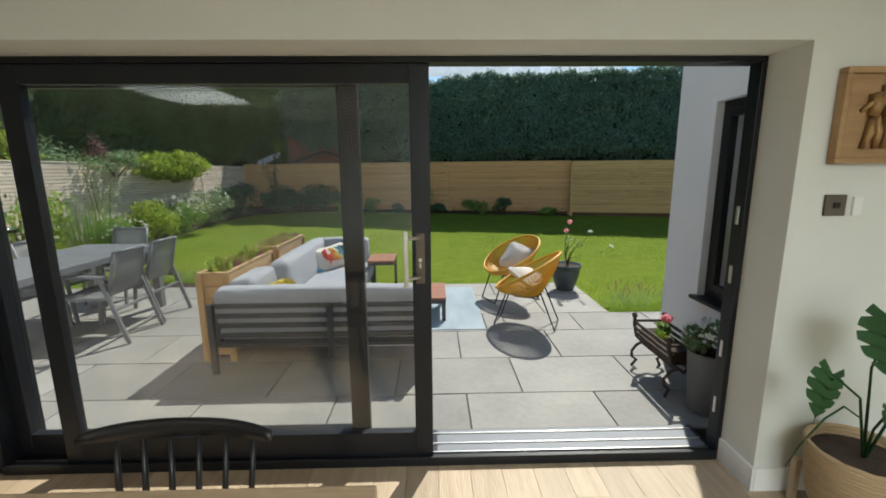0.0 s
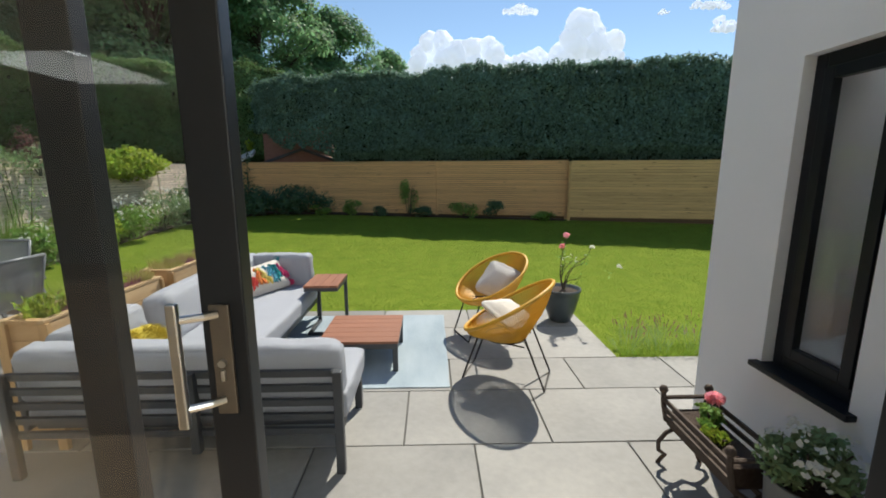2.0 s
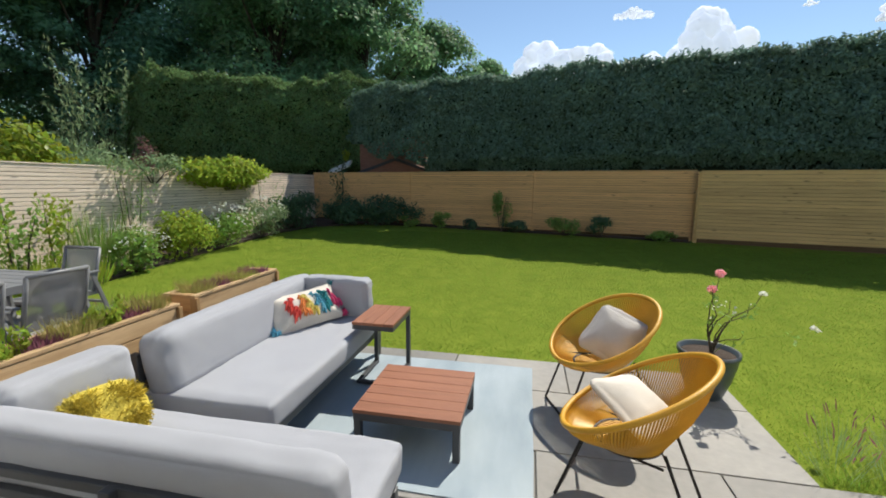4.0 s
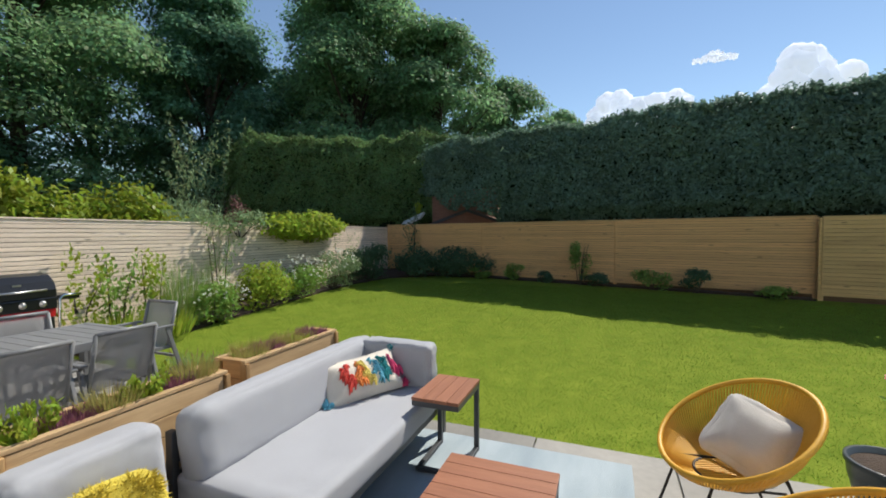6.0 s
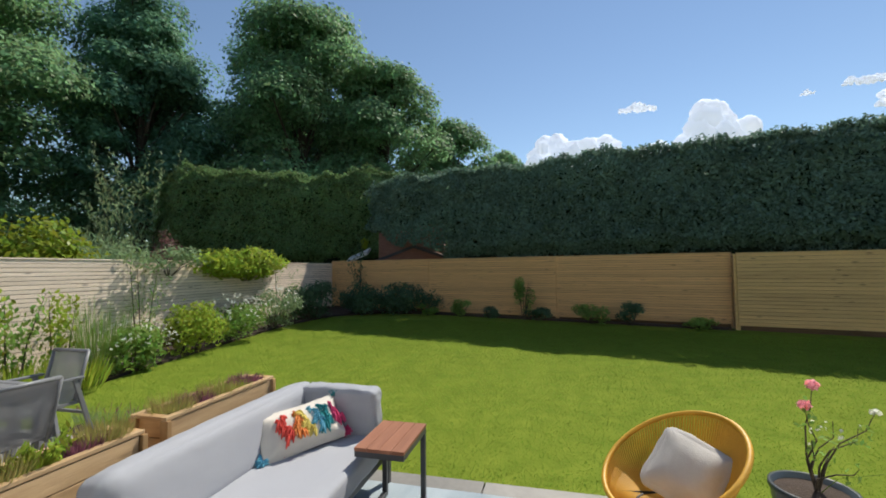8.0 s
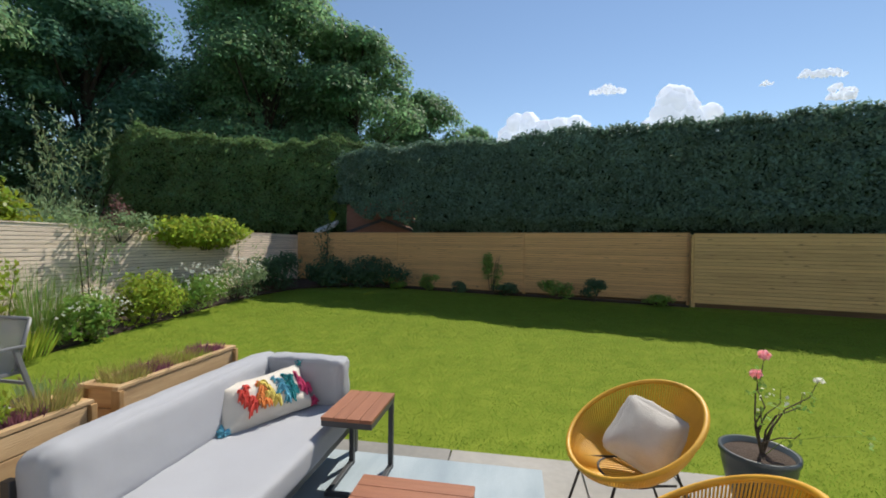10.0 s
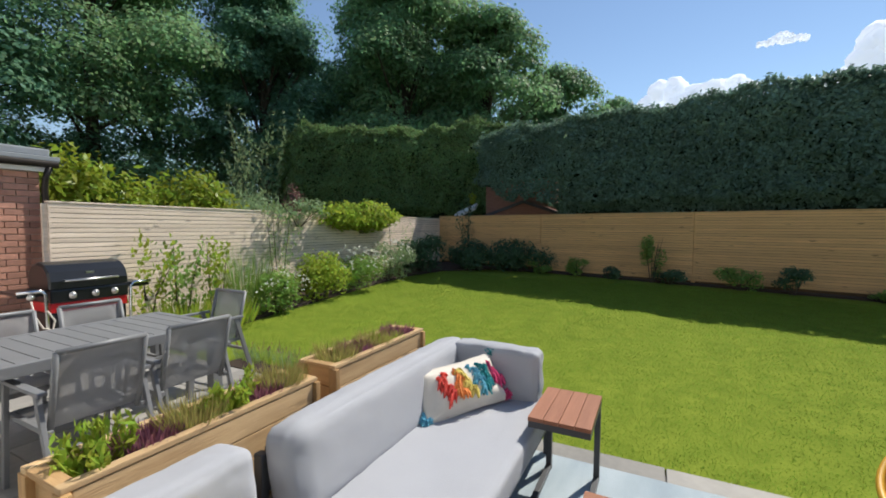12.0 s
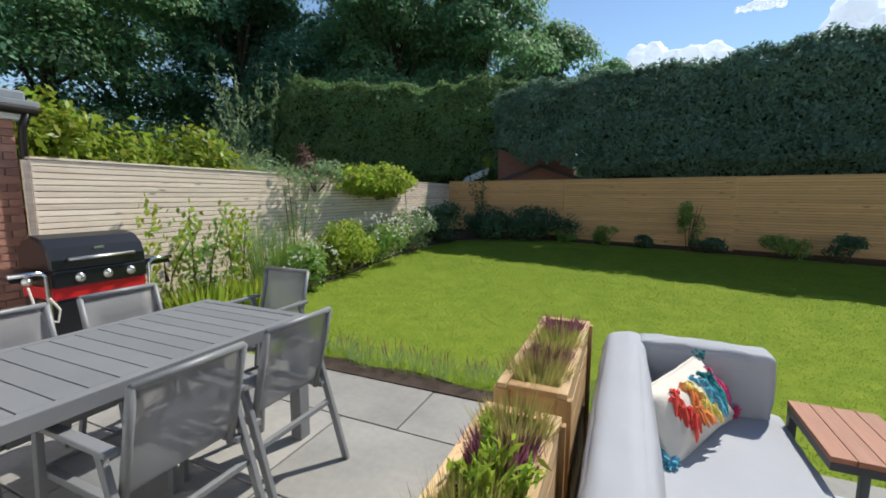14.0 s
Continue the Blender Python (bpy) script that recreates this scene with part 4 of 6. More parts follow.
def string_chair(x, y, rz, label):
    """Round bucket chair: tilted hoop, small base ring, cords between, rod legs."""
    ob = thing("string_chair", x, y, 0, label, "chair", rz, "string chairs on the patio")
    R, r0 = 0.365, 0.15
    ctr, ang = Vector((0.0, 0, 0.56)), radians(31)
    ax = Vector((-math.sin(ang), 0, math.cos(ang)))
    u, w = Vector((math.cos(ang), 0, math.sin(ang))), Vector((0, 1, 0))
    bc = Vector((-0.02, 0, 0.315))

    def rim(a):
        return ctr + u * (R * math.cos(a)) + w * (R * math.sin(a))

    def low(a):
        return bc + Vector((r0 * math.cos(a), r0 * math.sin(a), 0))
    n = 72
    part("hoop", tube(bmesh.new(), [rim(2 * math.pi * k / 48) for k in range(49)], 0.014, 8, False), M_MUSTARD, ob, "", True)
    part("base_ring", tube(bmesh.new(), [low(2 * math.pi * k / 32) for k in range(33)], 0.009, 6, False), M_ROD, ob, "", True)
    for k in range(n * 2):
        a = 2 * math.pi * k / (n * 2)
        p, q = rim(a), low(a)
        mid = p.lerp(q, 0.55) + (p.lerp(q, 0.5) - (ctr + bc) * 0.5).normalized() * 0.035
        part("cord", tube(bmesh.new(), [p, p.lerp(mid, 0.6) + (mid - ctr).normalized() * 0.008, mid, q], 0.005, 4, False), M_MUSTARD, ob)
    for k in range(-8, 9):
        o = r0 * k / 9
        h = math.sqrt(max(0, r0 * r0 - o * o))
        part("seat_cord", tube(bmesh.new(), [bc + Vector((h, o, 0)), bc + Vector((-h, o, 0))], 0.005, 4, False), M_MUSTARD, ob)
    for sx, sy in ((-1, -1), (-1, 1), (1, -1), (1, 1)):
        top = Vector((0.17 * sx - 0.02, 0.15 * sy, 0.335 if sx < 0 else 0.37))
        foot = Vector((0.30 * sx, 0.165 * sy, 0.008))
        part("leg", tube(bmesh.new(), [top, foot], 0.0075, 7), M_ROD, ob)
    for sx in (-1, 1):
        part("ground_bar", tube(bmesh.new(), [(0.30 * sx, -0.165, 0.008), (0.30 * sx, 0.165, 0.008)], 0.007, 6), M_ROD, ob)
    for sy in (-1, 1):
        part("brace", tube(bmesh.new(), [(-0.19, 0.15 * sy, 0.335), (0.15, 0.15 * sy, 0.305)], 0.006, 6), M_ROD, ob)
    return ob


string_chair(1.43, 4.33, -22, "round mustard cord bucket chair with white cushion, beside the rug")
chair2 = copy_thing(bpy.data.objects["string_chair"], pose(1.42, 5.20, 0, 0, 0, 20))
tagged(chair2, "round mustard cord bucket chair with grey velvet cushion")


def throw_cushion(x, y, z, rz, lean, material, label, seed, size=0.40):
    ob = thing("cushion", x, y, z, label, "cushion", rz)
    bm = pad(bmesh.new(), (size, 0.10, size), 0.04, 0.018, seed, 0.008, 11)
    for v in bm.verts:
        k = max(abs(v.co.x), abs(v.co.z)) / (size / 2)
        v.co.y *= 1 - 0.55 * max(0, k - 0.5) * 2
        pinch = 1 + 0.10 * (abs(v.co.x) * abs(v.co.z)) / (size * size / 4) - 0.04
        v.co.x *= pinch
        v.co.z *= pinch
        v.co = pose(0, 0, size * 0.5, lean, 0, 0) @ pose(0, 0, 0, 0, 20, 0) @ v.co
    part("cover", bm, material, ob, "", True)


throw_cushion(1.50, 5.22, 0.335, -24, -38, M_CUSHION, "mottled grey velvet scatter cushion in the cord chair", 21, 0.33)
throw_cushion(1.44, 4.33, 0.325, 60, -66, M_CREAM, "white scatter cushion lying in the cord chair", 22, 0.32)


# ---- timber planters ----
def planter(x0, x1, y0, y1, z0, z1, label):
    ob = thing("planter", (x0 + x1) / 2, (y0 + y1) / 2, 0, label, "planter", group="timber planters")
    hx, hy = (x1 - x0) / 2, (y1 - y0) / 2
    n = 7
    h = (z1 - z0 - 0.02) / n
    for k in range(n):
        a, b = z0 + k * h, z0 + (k + 1) * h - 0.004
        for sx in (-1, 1):
            boxed("board", (sx * hx - 0.011, sx * hx + 0.011, -hy, hy, a, b), M_PLANTER, ob, 0.003, m=pose(random.uniform(-0.0015, 0.0015), 0, 0))
        for sy in (-1, 1):
            boxed("board", (-hx + 0.011, hx - 0.011, sy * hy - 0.011, sy * hy + 0.011, a, b), M_PLANTERX, ob, 0.003)
    for sx in (-1, 1):
        for sy in (-1, 1):
            boxed("corner_post", (sx * (hx + 0.004) - 0.026, sx * (hx + 0.004) + 0.026, sy * (hy + 0.02) - 0.014, sy * (hy + 0.02) + 0.014, 0.0, z1 - 0.02), M_PLANTERZ, ob, 0.004)
        boxed("rim_board", (sx * hx - 0.02, sx * hx + 0.016, -hy - 0.03, hy + 0.03, z1 - 0.02, z1), M_PLANTER, ob, 0.004)
    boxed("rim_board", (-hx + 0.02, hx - 0.016, -hy - 0.03, -hy + 0.016, z1 - 0.02, z1), M_PLANTERX, ob, 0.004)
    boxed("rim_board", (-hx + 0.02, hx - 0.016, hy - 0.016, hy + 0.03, z1 - 0.02, z1), M_PLANTERX, ob, 0.004)
    boxed("soil", (-hx + 0.012, hx - 0.012, -hy + 0.012, hy - 0.012, z1 - 0.25, z1 - 0.06), M_SOIL, ob)
    return ob


M_PLANTERX = wood_mat("planter_softwood_end", (0.55, 0.36, 0.18), (0.34, 0.19, 0.08), 0.75, 0.16, 0, 2.2)
M_PLANTERZ = wood_mat("planter_softwood_post", (0.50, 0.32, 0.15), (0.30, 0.17, 0.07), 0.75, 0.16, 2, 2.2)
planter(-1.40, -1.19, 3.56, 4.48, 0.05, 0.755, "tall narrow softwood planter filled with heathers and grasses")
planter(-1.40, -1.19, 4.66, 5.51, 0.05, 0.77, "tall narrow softwood planter filled with heathers")
plan = ((3.68, M_LIME, 1, 0.10, 0.05), (3.82, M_HEATHER, 0, 0.09, 0), (3.98, M_STRAW, 2, 0.14, 0), (4.14, M_LIME, 1, 0.10, 0.05), (4.27, M_HEATHER, 0, 0.10, 0), (4.40, M_STRAW, 2, 0.15, 0),
        (4.78, M_STRAW, 2, 0.16, 0), (4.95, M_HEATHER, 0, 0.11, 0), (5.12, M_STRAW, 2, 0.15, 0), (5.25, M_LIME, 2, 0.12, 0), (5.38, M_HEATHER, 0, 0.12, 0))
for k, (yy, material, kind, hh, _) in enumerate(plan):
    if kind == 1:
        shoots("bedding_plant", -1.295, yy, 0.69, 0.08, 0.17, 9, 0.05, "bright green leafy bedding plant in the timber planter", material, 60 + k, 0.45, 0.15, 0.012)
    elif kind == 0:
        ob = blades("heather", -1.295, yy, 0.69, 0.085, hh * 1.1, 520, 0.008, "purple flowering heather in the timber planter", material, 70 + k, 0.6)
        blades("foliage", 0, 0, 0, 0.085, hh * 0.6, 160, 0.007, "", M_SHRUB, 75 + k, 0.6, parent=ob)
    else:
        ob = blades("ornamental_grass", -1.295, yy, 0.69, 0.085, hh * 1.05, 620, 0.004, "fine straw-green ornamental grass in the timber planter", material, 80 + k, 0.7)
        blades("foliage", 0, 0, 0, 0.085, hh * 0.7, 200, 0.005, "", M_SHRUB, 85 + k, 0.7, parent=ob)


# ---- dining set ----
def dining_table():
    ob = thing("dining_table", -3.11, 4.19, 0, "long grey slatted aluminium garden dining table", "dining table")
    hx, hy = 0.415, 0.90
    n = 17
    w = (2 * hy - 0.12) / n
    for k in range(n):
        boxed("slat", (-hx + 0.05, hx - 0.05, -hy + 0.06 + k * w, -hy + 0.06 + (k + 1) * w - 0.006, 0.722, 0.742), M_TABLEGREY, ob, 0.002)
    for sx in (-1, 1):
        a, b = sorted((sx * hx, sx * (hx - 0.048)))
        boxed("side_rail", (a, b, -hy, hy, 0.68, 0.743), M_TABLEGREY, ob, 0.004)
    for sy in (-1, 1):
        a, b = sorted((sy * hy, sy * (hy - 0.056)))
        boxed("end_rail", (-hx + 0.048, hx - 0.048, a, b, 0.68, 0.743), M_TABLEGREY, ob, 0.004)
    boxed("under_beam", (-0.04, 0.04, -hy + 0.06, hy - 0.06, 0.69, 0.718), M_TABLEGREY, ob)
    for sx in (-1, 1):
        for sy in (-1, 1):
            boxed("leg", (sx * (hx - 0.04) - 0.038, sx * (hx - 0.04) + 0.038, sy * (hy - 0.04) - 0.038, sy * (hy - 0.04) + 0.038, 0, 0.68), M_TABLEGREY, ob, 0.004)


dining_table()


def dining_chair():
    """Armchair with a sling of woven mesh; faces +x, back towards -x."""
    ob = thing("dining_chair", 0, 0, 0, "grey aluminium garden armchair with woven mesh sling seat", "chair", group="chairs round the garden table")
    lean = math.tan(radians(14))

    def bx(z):
        return -0.20 - (z - 0.42) * lean
    for sy in (-1, 1):
        yy = sy * 0.205
        part("back_post", tube(bmesh.new(), [(bx(0.40), yy, 0.40), (bx(0.62), yy, 0.62), (bx(0.84), yy, 0.84)], 0.016, 8), M_TABLEGREY, ob, "", True)
        boxed("rear_leg", (-0.018, 0.018, -0.012, 0.012, 0, 0.66), M_TABLEGREY, ob, 0.004, m=pose(-0.36, sy * 0.242, 0, 0, 17, 0))
        boxed("front_leg", (-0.018, 0.018, -0.012, 0.012, 0, 0.62), M_TABLEGREY, ob, 0.004, m=pose(0.27, sy * 0.242, 0, 0, -6, 0))
        boxed("armrest", (-0.24, 0.24, sy * 0.242 - 0.022, sy * 0.242 + 0.022, 0.615, 0.637), M_TABLEGREY, ob, 0.006)
        boxed("seat_rail", (-0.24, 0.25, sy * 0.216 - 0.014, sy * 0.216 + 0.014, 0.40, 0.43), M_TABLEGREY, ob, 0.004)
    part("top_rail", tube(bmesh.new(), [(bx(0.84), -0.205, 0.84), (bx(0.84), 0.205, 0.84)], 0.016, 8), M_TABLEGREY, ob, "", True)
    boxed("front_rail", (0.235, 0.262, -0.202, 0.202, 0.40, 0.43), M_TABLEGREY, ob, 0.004)
    boxed("stretcher", (-0.27, -0.245, -0.23, 0.23, 0.30, 0.325), M_TABLEGREY, ob, 0.004)
    bm = bmesh.new()
    prof = [(bx(0.835), 0.835), (bx(0.7) - 0.012, 0.70), (bx(0.56) - 0.012, 0.56), (bx(0.46), 0.46), (-0.17, 0.42), (0.0, 0.412), (0.15, 0.418), (0.24, 0.425)]
    rows = [[bm.verts.new((x, yy, z)) for yy in (-0.193, -0.1, 0, 0.1, 0.193)] for x, z in prof]
    for a, b in zip(rows, rows[1:]):
        for k in range(4):
            bm.faces.new((a[k], a[k + 1], b[k + 1], b[k]))
    bmesh.ops.solidify(bm, geom=bm.faces[:], thickness=0.004)
    part("sling", bm, M_SLING, ob, "woven grey mesh sling", True)
    return ob


def sling_mat():
    """Open weave: two thirds cloth, one third see-through."""
    m = bpy.data.materials.new("open_weave_mesh")
    m.use_nodes = True
    nt = m.node_tree
    b = nt.nodes["Principled BSDF"]
    b.inputs["Base Color"].default_value = (0.38, 0.385, 0.40, 1)
    b.inputs["Roughness"].default_value = 0.75
    co, nz = nt.nodes.new("ShaderNodeTexCoord"), nt.nodes.new("ShaderNodeTexNoise")
    nz.inputs["Scale"].default_value = 300
    nt.links.new(co.outputs["Object"], nz.inputs["Vector"])
    bp = nt.nodes.new("ShaderNodeBump")
    bp.inputs["Strength"].default_value = 0.2
    nt.links.new(nz.outputs["Fac"], bp.inputs["Height"])
    nt.links.new(bp.outputs[0], b.inputs["Normal"])
    tr, tl, mx, m2 = nt.nodes.new("ShaderNodeBsdfTransparent"), nt.nodes.new("ShaderNodeBsdfTranslucent"), nt.nodes.new("ShaderNodeMixShader"), nt.nodes.new("ShaderNodeMixShader")
    tl.inputs["Color"].default_value = (0.45, 0.45, 0.46, 1)
    m2.inputs[0].default_value = 0.25
    mx.inputs[0].default_value = 0.22
    nt.links.new(b.outputs[0], m2.inputs[1])
    nt.links.new(tl.outputs[0], m2.inputs[2])
    nt.links.new(m2.outputs[0], mx.inputs[1])
    nt.links.new(tr.outputs[0], mx.inputs[2])
    nt.links.new(mx.outputs[0], nt.nodes["Material Output"].inputs[0])
    return m


M_SLING = sling_mat()
first = dining_chair()
first.matrix_basis = pose(-2.69, 4.185, 0, 0, 0, 180)
for x, y, rz in ((-2.72, 4.745, 180), (-3.52, 4.74, 0), (-3.52, 4.18, 0), (-3.45, 5.42, -90)):
    copy_thing(first, pose(x, y, 0, 0, 0, rz))


# ---- barbecue ----
def barbecue():
    ob = thing("barbecue", -5.12, 5.20, 0, "black gas barbecue with red strip and closed lid", "barbecue")
    ob.scale = (1.0, 0.9, 1.0)
    # local: front faces +x, width along y
    boxed("cart_body", (-0.22, 0.20, -0.36, 0.36, 0.10, 0.62), M_BBQBLACK, ob, 0.01)
    boxed("cart_door", (0.203, 0.215, -0.35, -0.005, 0.12, 0.60), M_BBQBLACK, ob, 0.006)
    boxed("cart_door", (0.203, 0.215, 0.005, 0.35, 0.12, 0.60), M_BBQBLACK, ob, 0.006)
    boxed("red_strip", (-0.22, 0.225, -0.365, 0.365, 0.625, 0.72), M_BBQRED, ob, 0.01, "bright red enamel strip")
    panel = boxed("control_panel", (-0.22, 0.245, -0.37, 0.37, 0.722, 0.85), M_BBQBLACK, ob, 0.015)
    for yy in (-0.18, 0.03, 0.22):
        bm = lathe(bmesh.new(), [(0.036, 0.0), (0.036, 0.012), (0.024, 0.014), (0.022, 0.04), (0.016, 0.044)], 16, pose(0.245, yy, 0.785, 0, 90, 0))
        part("knob", bm, M_STEEL, panel, "brushed steel burner knob", True)
    bm = bmesh.new()
    prof = [(0.235, 0.855), (0.235, 0.93), (0.20, 1.02), (0.11, 1.085), (-0.02, 1.11), (-0.14, 1.08), (-0.21, 1.0), (-0.22, 0.855)]
    rings = [[bm.verts.new((x * (0.93 if abs(yy) > 0.365 else 1.0), yy, 0.855 + (z - 0.855) * (0.92 if abs(yy) > 0.365 else 1.0))) for x, z in prof] for yy in (-0.375, -0.36, 0.36, 0.375)]
    for a, b in zip(rings, rings[1:]):
        for k in range(len(prof) - 1):
            bm.faces.new((a[k], a[k + 1], b[k + 1], b[k]))
    bm.faces.new(rings[0])
    bm.faces.new(rings[-1][::-1])
    bmesh.ops.recalc_face_normals(bm, faces=bm.faces[:])
    lid = part("lid", bm, M_BBQBLACK, ob)
    part("lid_handle", tube(bmesh.new(), [(0.225, -0.25, 0.93), (0.275, -0.25, 0.935), (0.275, 0.25, 0.935), (0.225, 0.25, 0.93)], 0.012, 8), M_STEEL, lid, "brushed steel lid handle", True)
    boxed("badge", (0.21, 0.216, -0.04, 0.04, 0.99, 1.01), M_STEEL, lid, 0.001, m=pose(0, 0, 0))
    for sy in (-1, 1):
        a, b = sorted((sy * 0.38, sy * 0.62))
        boxed("side_shelf", (-0.2, 0.2, a, b, 0.815, 0.845), M_BBQBLACK, ob, 0.008)
        part("tube_rail", tube(bmesh.new(), [(0.22, sy * 0.63, 0.85), (0.225, sy * 0.44, 0.85), (0.225, sy * 0.40, 0.82), (0.225, sy * 0.39, 0.10)], 0.017, 8), M_CHROME, ob, "bent chrome tube", True)
        boxed("shelf_edge", (0.2, 0.212, a, b, 0.80, 0.855), M_BBQBLACK, ob, 0.004)
    part("side_knob", lathe(bmesh.new(), [(0.034, 0), (0.034, 0.012), (0.02, 0.016), (0.018, 0.035)], 16, pose(0.213, -0.52, 0.80, 0, 90, 0)), M_STEEL, ob, "steel side burner knob", True)
    part("gas_hose", tube(bmesh.new(), [(0.225, -0.52, 0.76), (0.24, -0.50, 0.62), (0.24, -0.44, 0.50), (0.24, -0.36, 0.47), (0.24, -0.34, 0.56), (0.24, -0.40, 0.66)], 0.009, 7), M_CREAM, ob, "pale looped hose", True)
    for xx, yy in ((-0.18, -0.33), (-0.18, 0.33), (0.16, -0.33), (0.16, 0.33)):
        part("castor", lathe(bmesh.new(), [(0.045, -0.015), (0.05, -0.01), (0.05, 0.01), (0.045, 0.015)], 14, pose(xx, yy, 0.05, 90, 0, 0)), M_ROD, ob, "", True)
    part("tongs", tube(bmesh.new(), [(0.215, 0.56, 0.81), (0.225, 0.56, 0.70), (0.225, 0.575, 0.62)], [0.006, 0.01, 0.022], 7), M_ROD, ob, "hanging dark utensil", True)


barbecue()


# ---- neighbouring brick building ----
nb = thing("brick_outbuilding", -6.55, 5.42, 0, "red brick flat-roofed outbuilding with white fascia", "building")
boxed("wall", (-3.0, -0.03, -5.5, 0.0, 0, 2.16), M_BRICKMORTAR, nb)
boxed("fascia", (-0.06, 0.06, -5.5, 0.10, 2.13, 2.26), M_WHITE, nb, 0.005, "white fascia board")
boxed("roof", (-3.1, 0.12, -5.5, 0.16, 2.262, 2.32), M_LEAD, nb, 0.008)
boxed("roof_kerb", (-3.1, 0.02, -5.5, 0.10, 2.32, 2.42), M_LEAD, nb, 0.02)
part("gutter", tube(bmesh.new(), [(0.10, -5.4, 2.235), (0.10, 0.14, 2.225)], 0.045, 10), M_ROD, nb, "black gutter", True)
part("downpipe", tube(bmesh.new(), [(0.10, 0.06, 2.2), (0.06, 0.03, 2.05), (0.035, 0.03, 1.95), (0.035, 0.03, 0.0)], 0.034, 10), M_ROD, nb, "black downpipe", True)
bme = bpy.data.meshes.new("brick")
bm = box(bmesh.new(), -0.05, 0.0, 0.0, 0.215, 0.0, 0.065, 0.004)
bm.to_mesh(bme)
bm.free()
bme.materials.append(M_BRICK)
for r_ in range(28):
    for c_ in range(10):
        y = -0.22 - c_ * 0.225 - (0.1125 if r_ % 2 else 0.0)
        b = new("brick", bme)
        b.parent = nb.children[0]
        b.matrix_basis = pose(-0.03 + 0.022 + random.uniform(-0.002, 0.002), y, 0.01 + r_ * 0.0755)
hme = bpy.data.meshes.new("half_brick")
bm = box(bmesh.new(), -0.05, 0.0, 0.0, 0.1025, 0.0, 0.065, 0.004)
bm.to_mesh(hme)
bm.free()
hme.materials.append(M_BRICK)
for r_ in range(1, 28, 2):
    b = new("brick", hme)
    b.parent = nb.children[0]
    b.matrix_basis = pose(-0.008, -0.1075, 0.01 + r_ * 0.0755)
nh = thing("brick_house", -8.2, 5.3, 0, "two-storey red brick neighbouring house", "house")
boxed("wall", (-7, 0, -8, 0, 0, 5.6), M_BRICKPLAIN, nh)
boxed("roof", (-7.3, 0.3, -8.3, 0.3, 5.6, 5.9), M_ROOFFELT, nh, 0.03)
sh = thing("brick_shed", -3.46, 16.0, 0, "low red brick gable building behind the fence", "shed")
bm = bmesh.new()
gable = ((-1.18, 0.0), (-1.18, 1.86), (0.0, 2.27), (1.26, 1.84), (1.26, 0.0))
front = [bm.verts.new((x, 0.0, z)) for x, z in gable]
rear = [bm.verts.new((x, 0.4, z)) for x, z in gable]
bm.faces.new(front)
bm.faces.new(rear[::-1])
for k in range(5):
    bm.faces.new((front[k], rear[k], rear[(k + 1) % 5], front[(k + 1) % 5]))
bmesh.ops.recalc_face_normals(bm, faces=bm.faces[:])
part("wall", bm, M_BRICKPLAIN, sh)
for a, b in (((-1.32, 1.83), (0.0, 2.29)), ((0.0, 2.29), (1.40, 1.81))):
    d = math.degrees(math.atan2(b[1] - a[1], b[0] - a[0]))
    ln = math.hypot(b[0] - a[0], b[1] - a[1])
    boxed("roof", (0, ln, -0.10, 0.42, 0.0, 0.05), M_TILE, sh, 0.006, m=pose(a[0], 0, a[1], 0, -d, 0))
    boxed("verge_board", (0, ln, -0.125, -0.102, -0.05, 0.045), M_ROOFFELT, sh, 0.004, "dark verge board", pose(a[0], 0, a[1], 0, -d, 0))
boxed("tall_wall", (-1.46, 0.9, 0.45, 0.65, 0.0, 3.2), M_BRICKPLAIN, sh, 0.0, "taller red brick wall behind")
lt = thing("lean_to", -5.35, 16.05, 0, "lean-to with sloping white roof edge behind the fence", "shed")
boxed("wall", (-0.65, 0.36, 0.06, 0.4, 0.0, 1.72), M_BRICKPLAIN, lt)
boxed("roof_edge", (0, 0.86, -0.06, 0.45, -0.03, 0.05), M_WHITE, lt, 0.006, "white sloping roof edge", pose(-0.60, 0, 1.78, 24, -22, 0))


# ---- planting ----
bush("laurel", -7.4, 6.2, 0.1, 1.0, 0.95, 1.22, "dense yellow-green laurel bush above the fence", M_LAUREL, 11000, 0.13, 1)
bush("laurel", -7.6, 7.9, 0.1, 1.0, 1.0, 1.18, "dense yellow-green laurel bush above the fence", M_LAUREL, 11000, 0.13, 2)
bush("laurel", -8.6, 4.9, 0.2, 0.9, 0.8, 1.3, "dense yellow-green laurel bush above the fence", M_LAUREL, 7000, 0.13, 17)
shoots("willow", -9.7, 9.9, 0.2, 0.85, 2.35, 190, 0.16, "feathery silver-green shrub with long upright shoots", M_GREYLEAF, 3, 0.3)
shoots("willow", -12.5, 13.9, 0.2, 0.8, 5.4, 45, 0.2, "feathery silver-green shrub with long upright shoots", M_GREYLEAF, 4, 0.13)
bush("buddleia", -8.0, 9.8, 0.2, 1.1, 1.3, 1.1, "loose grey-green shrub behind the fence", M_GREYLEAF, 3600, 0.12, 5, narrow=0.35)
bush("smoke_bush", -6.9, 10.0, 0.9, 0.35, 0.45, 0.75, "dusky purple-leaved shrub above the fence", M_PURPLE, 1500, 0.07, 6)
bush("climber", -5.98, 11.1, 1.34, 0.50, 1.4, 0.39, "lime-green climber spilling over the fence top", M_LIME, 6400, 0.10, 7, narrow=0.6)
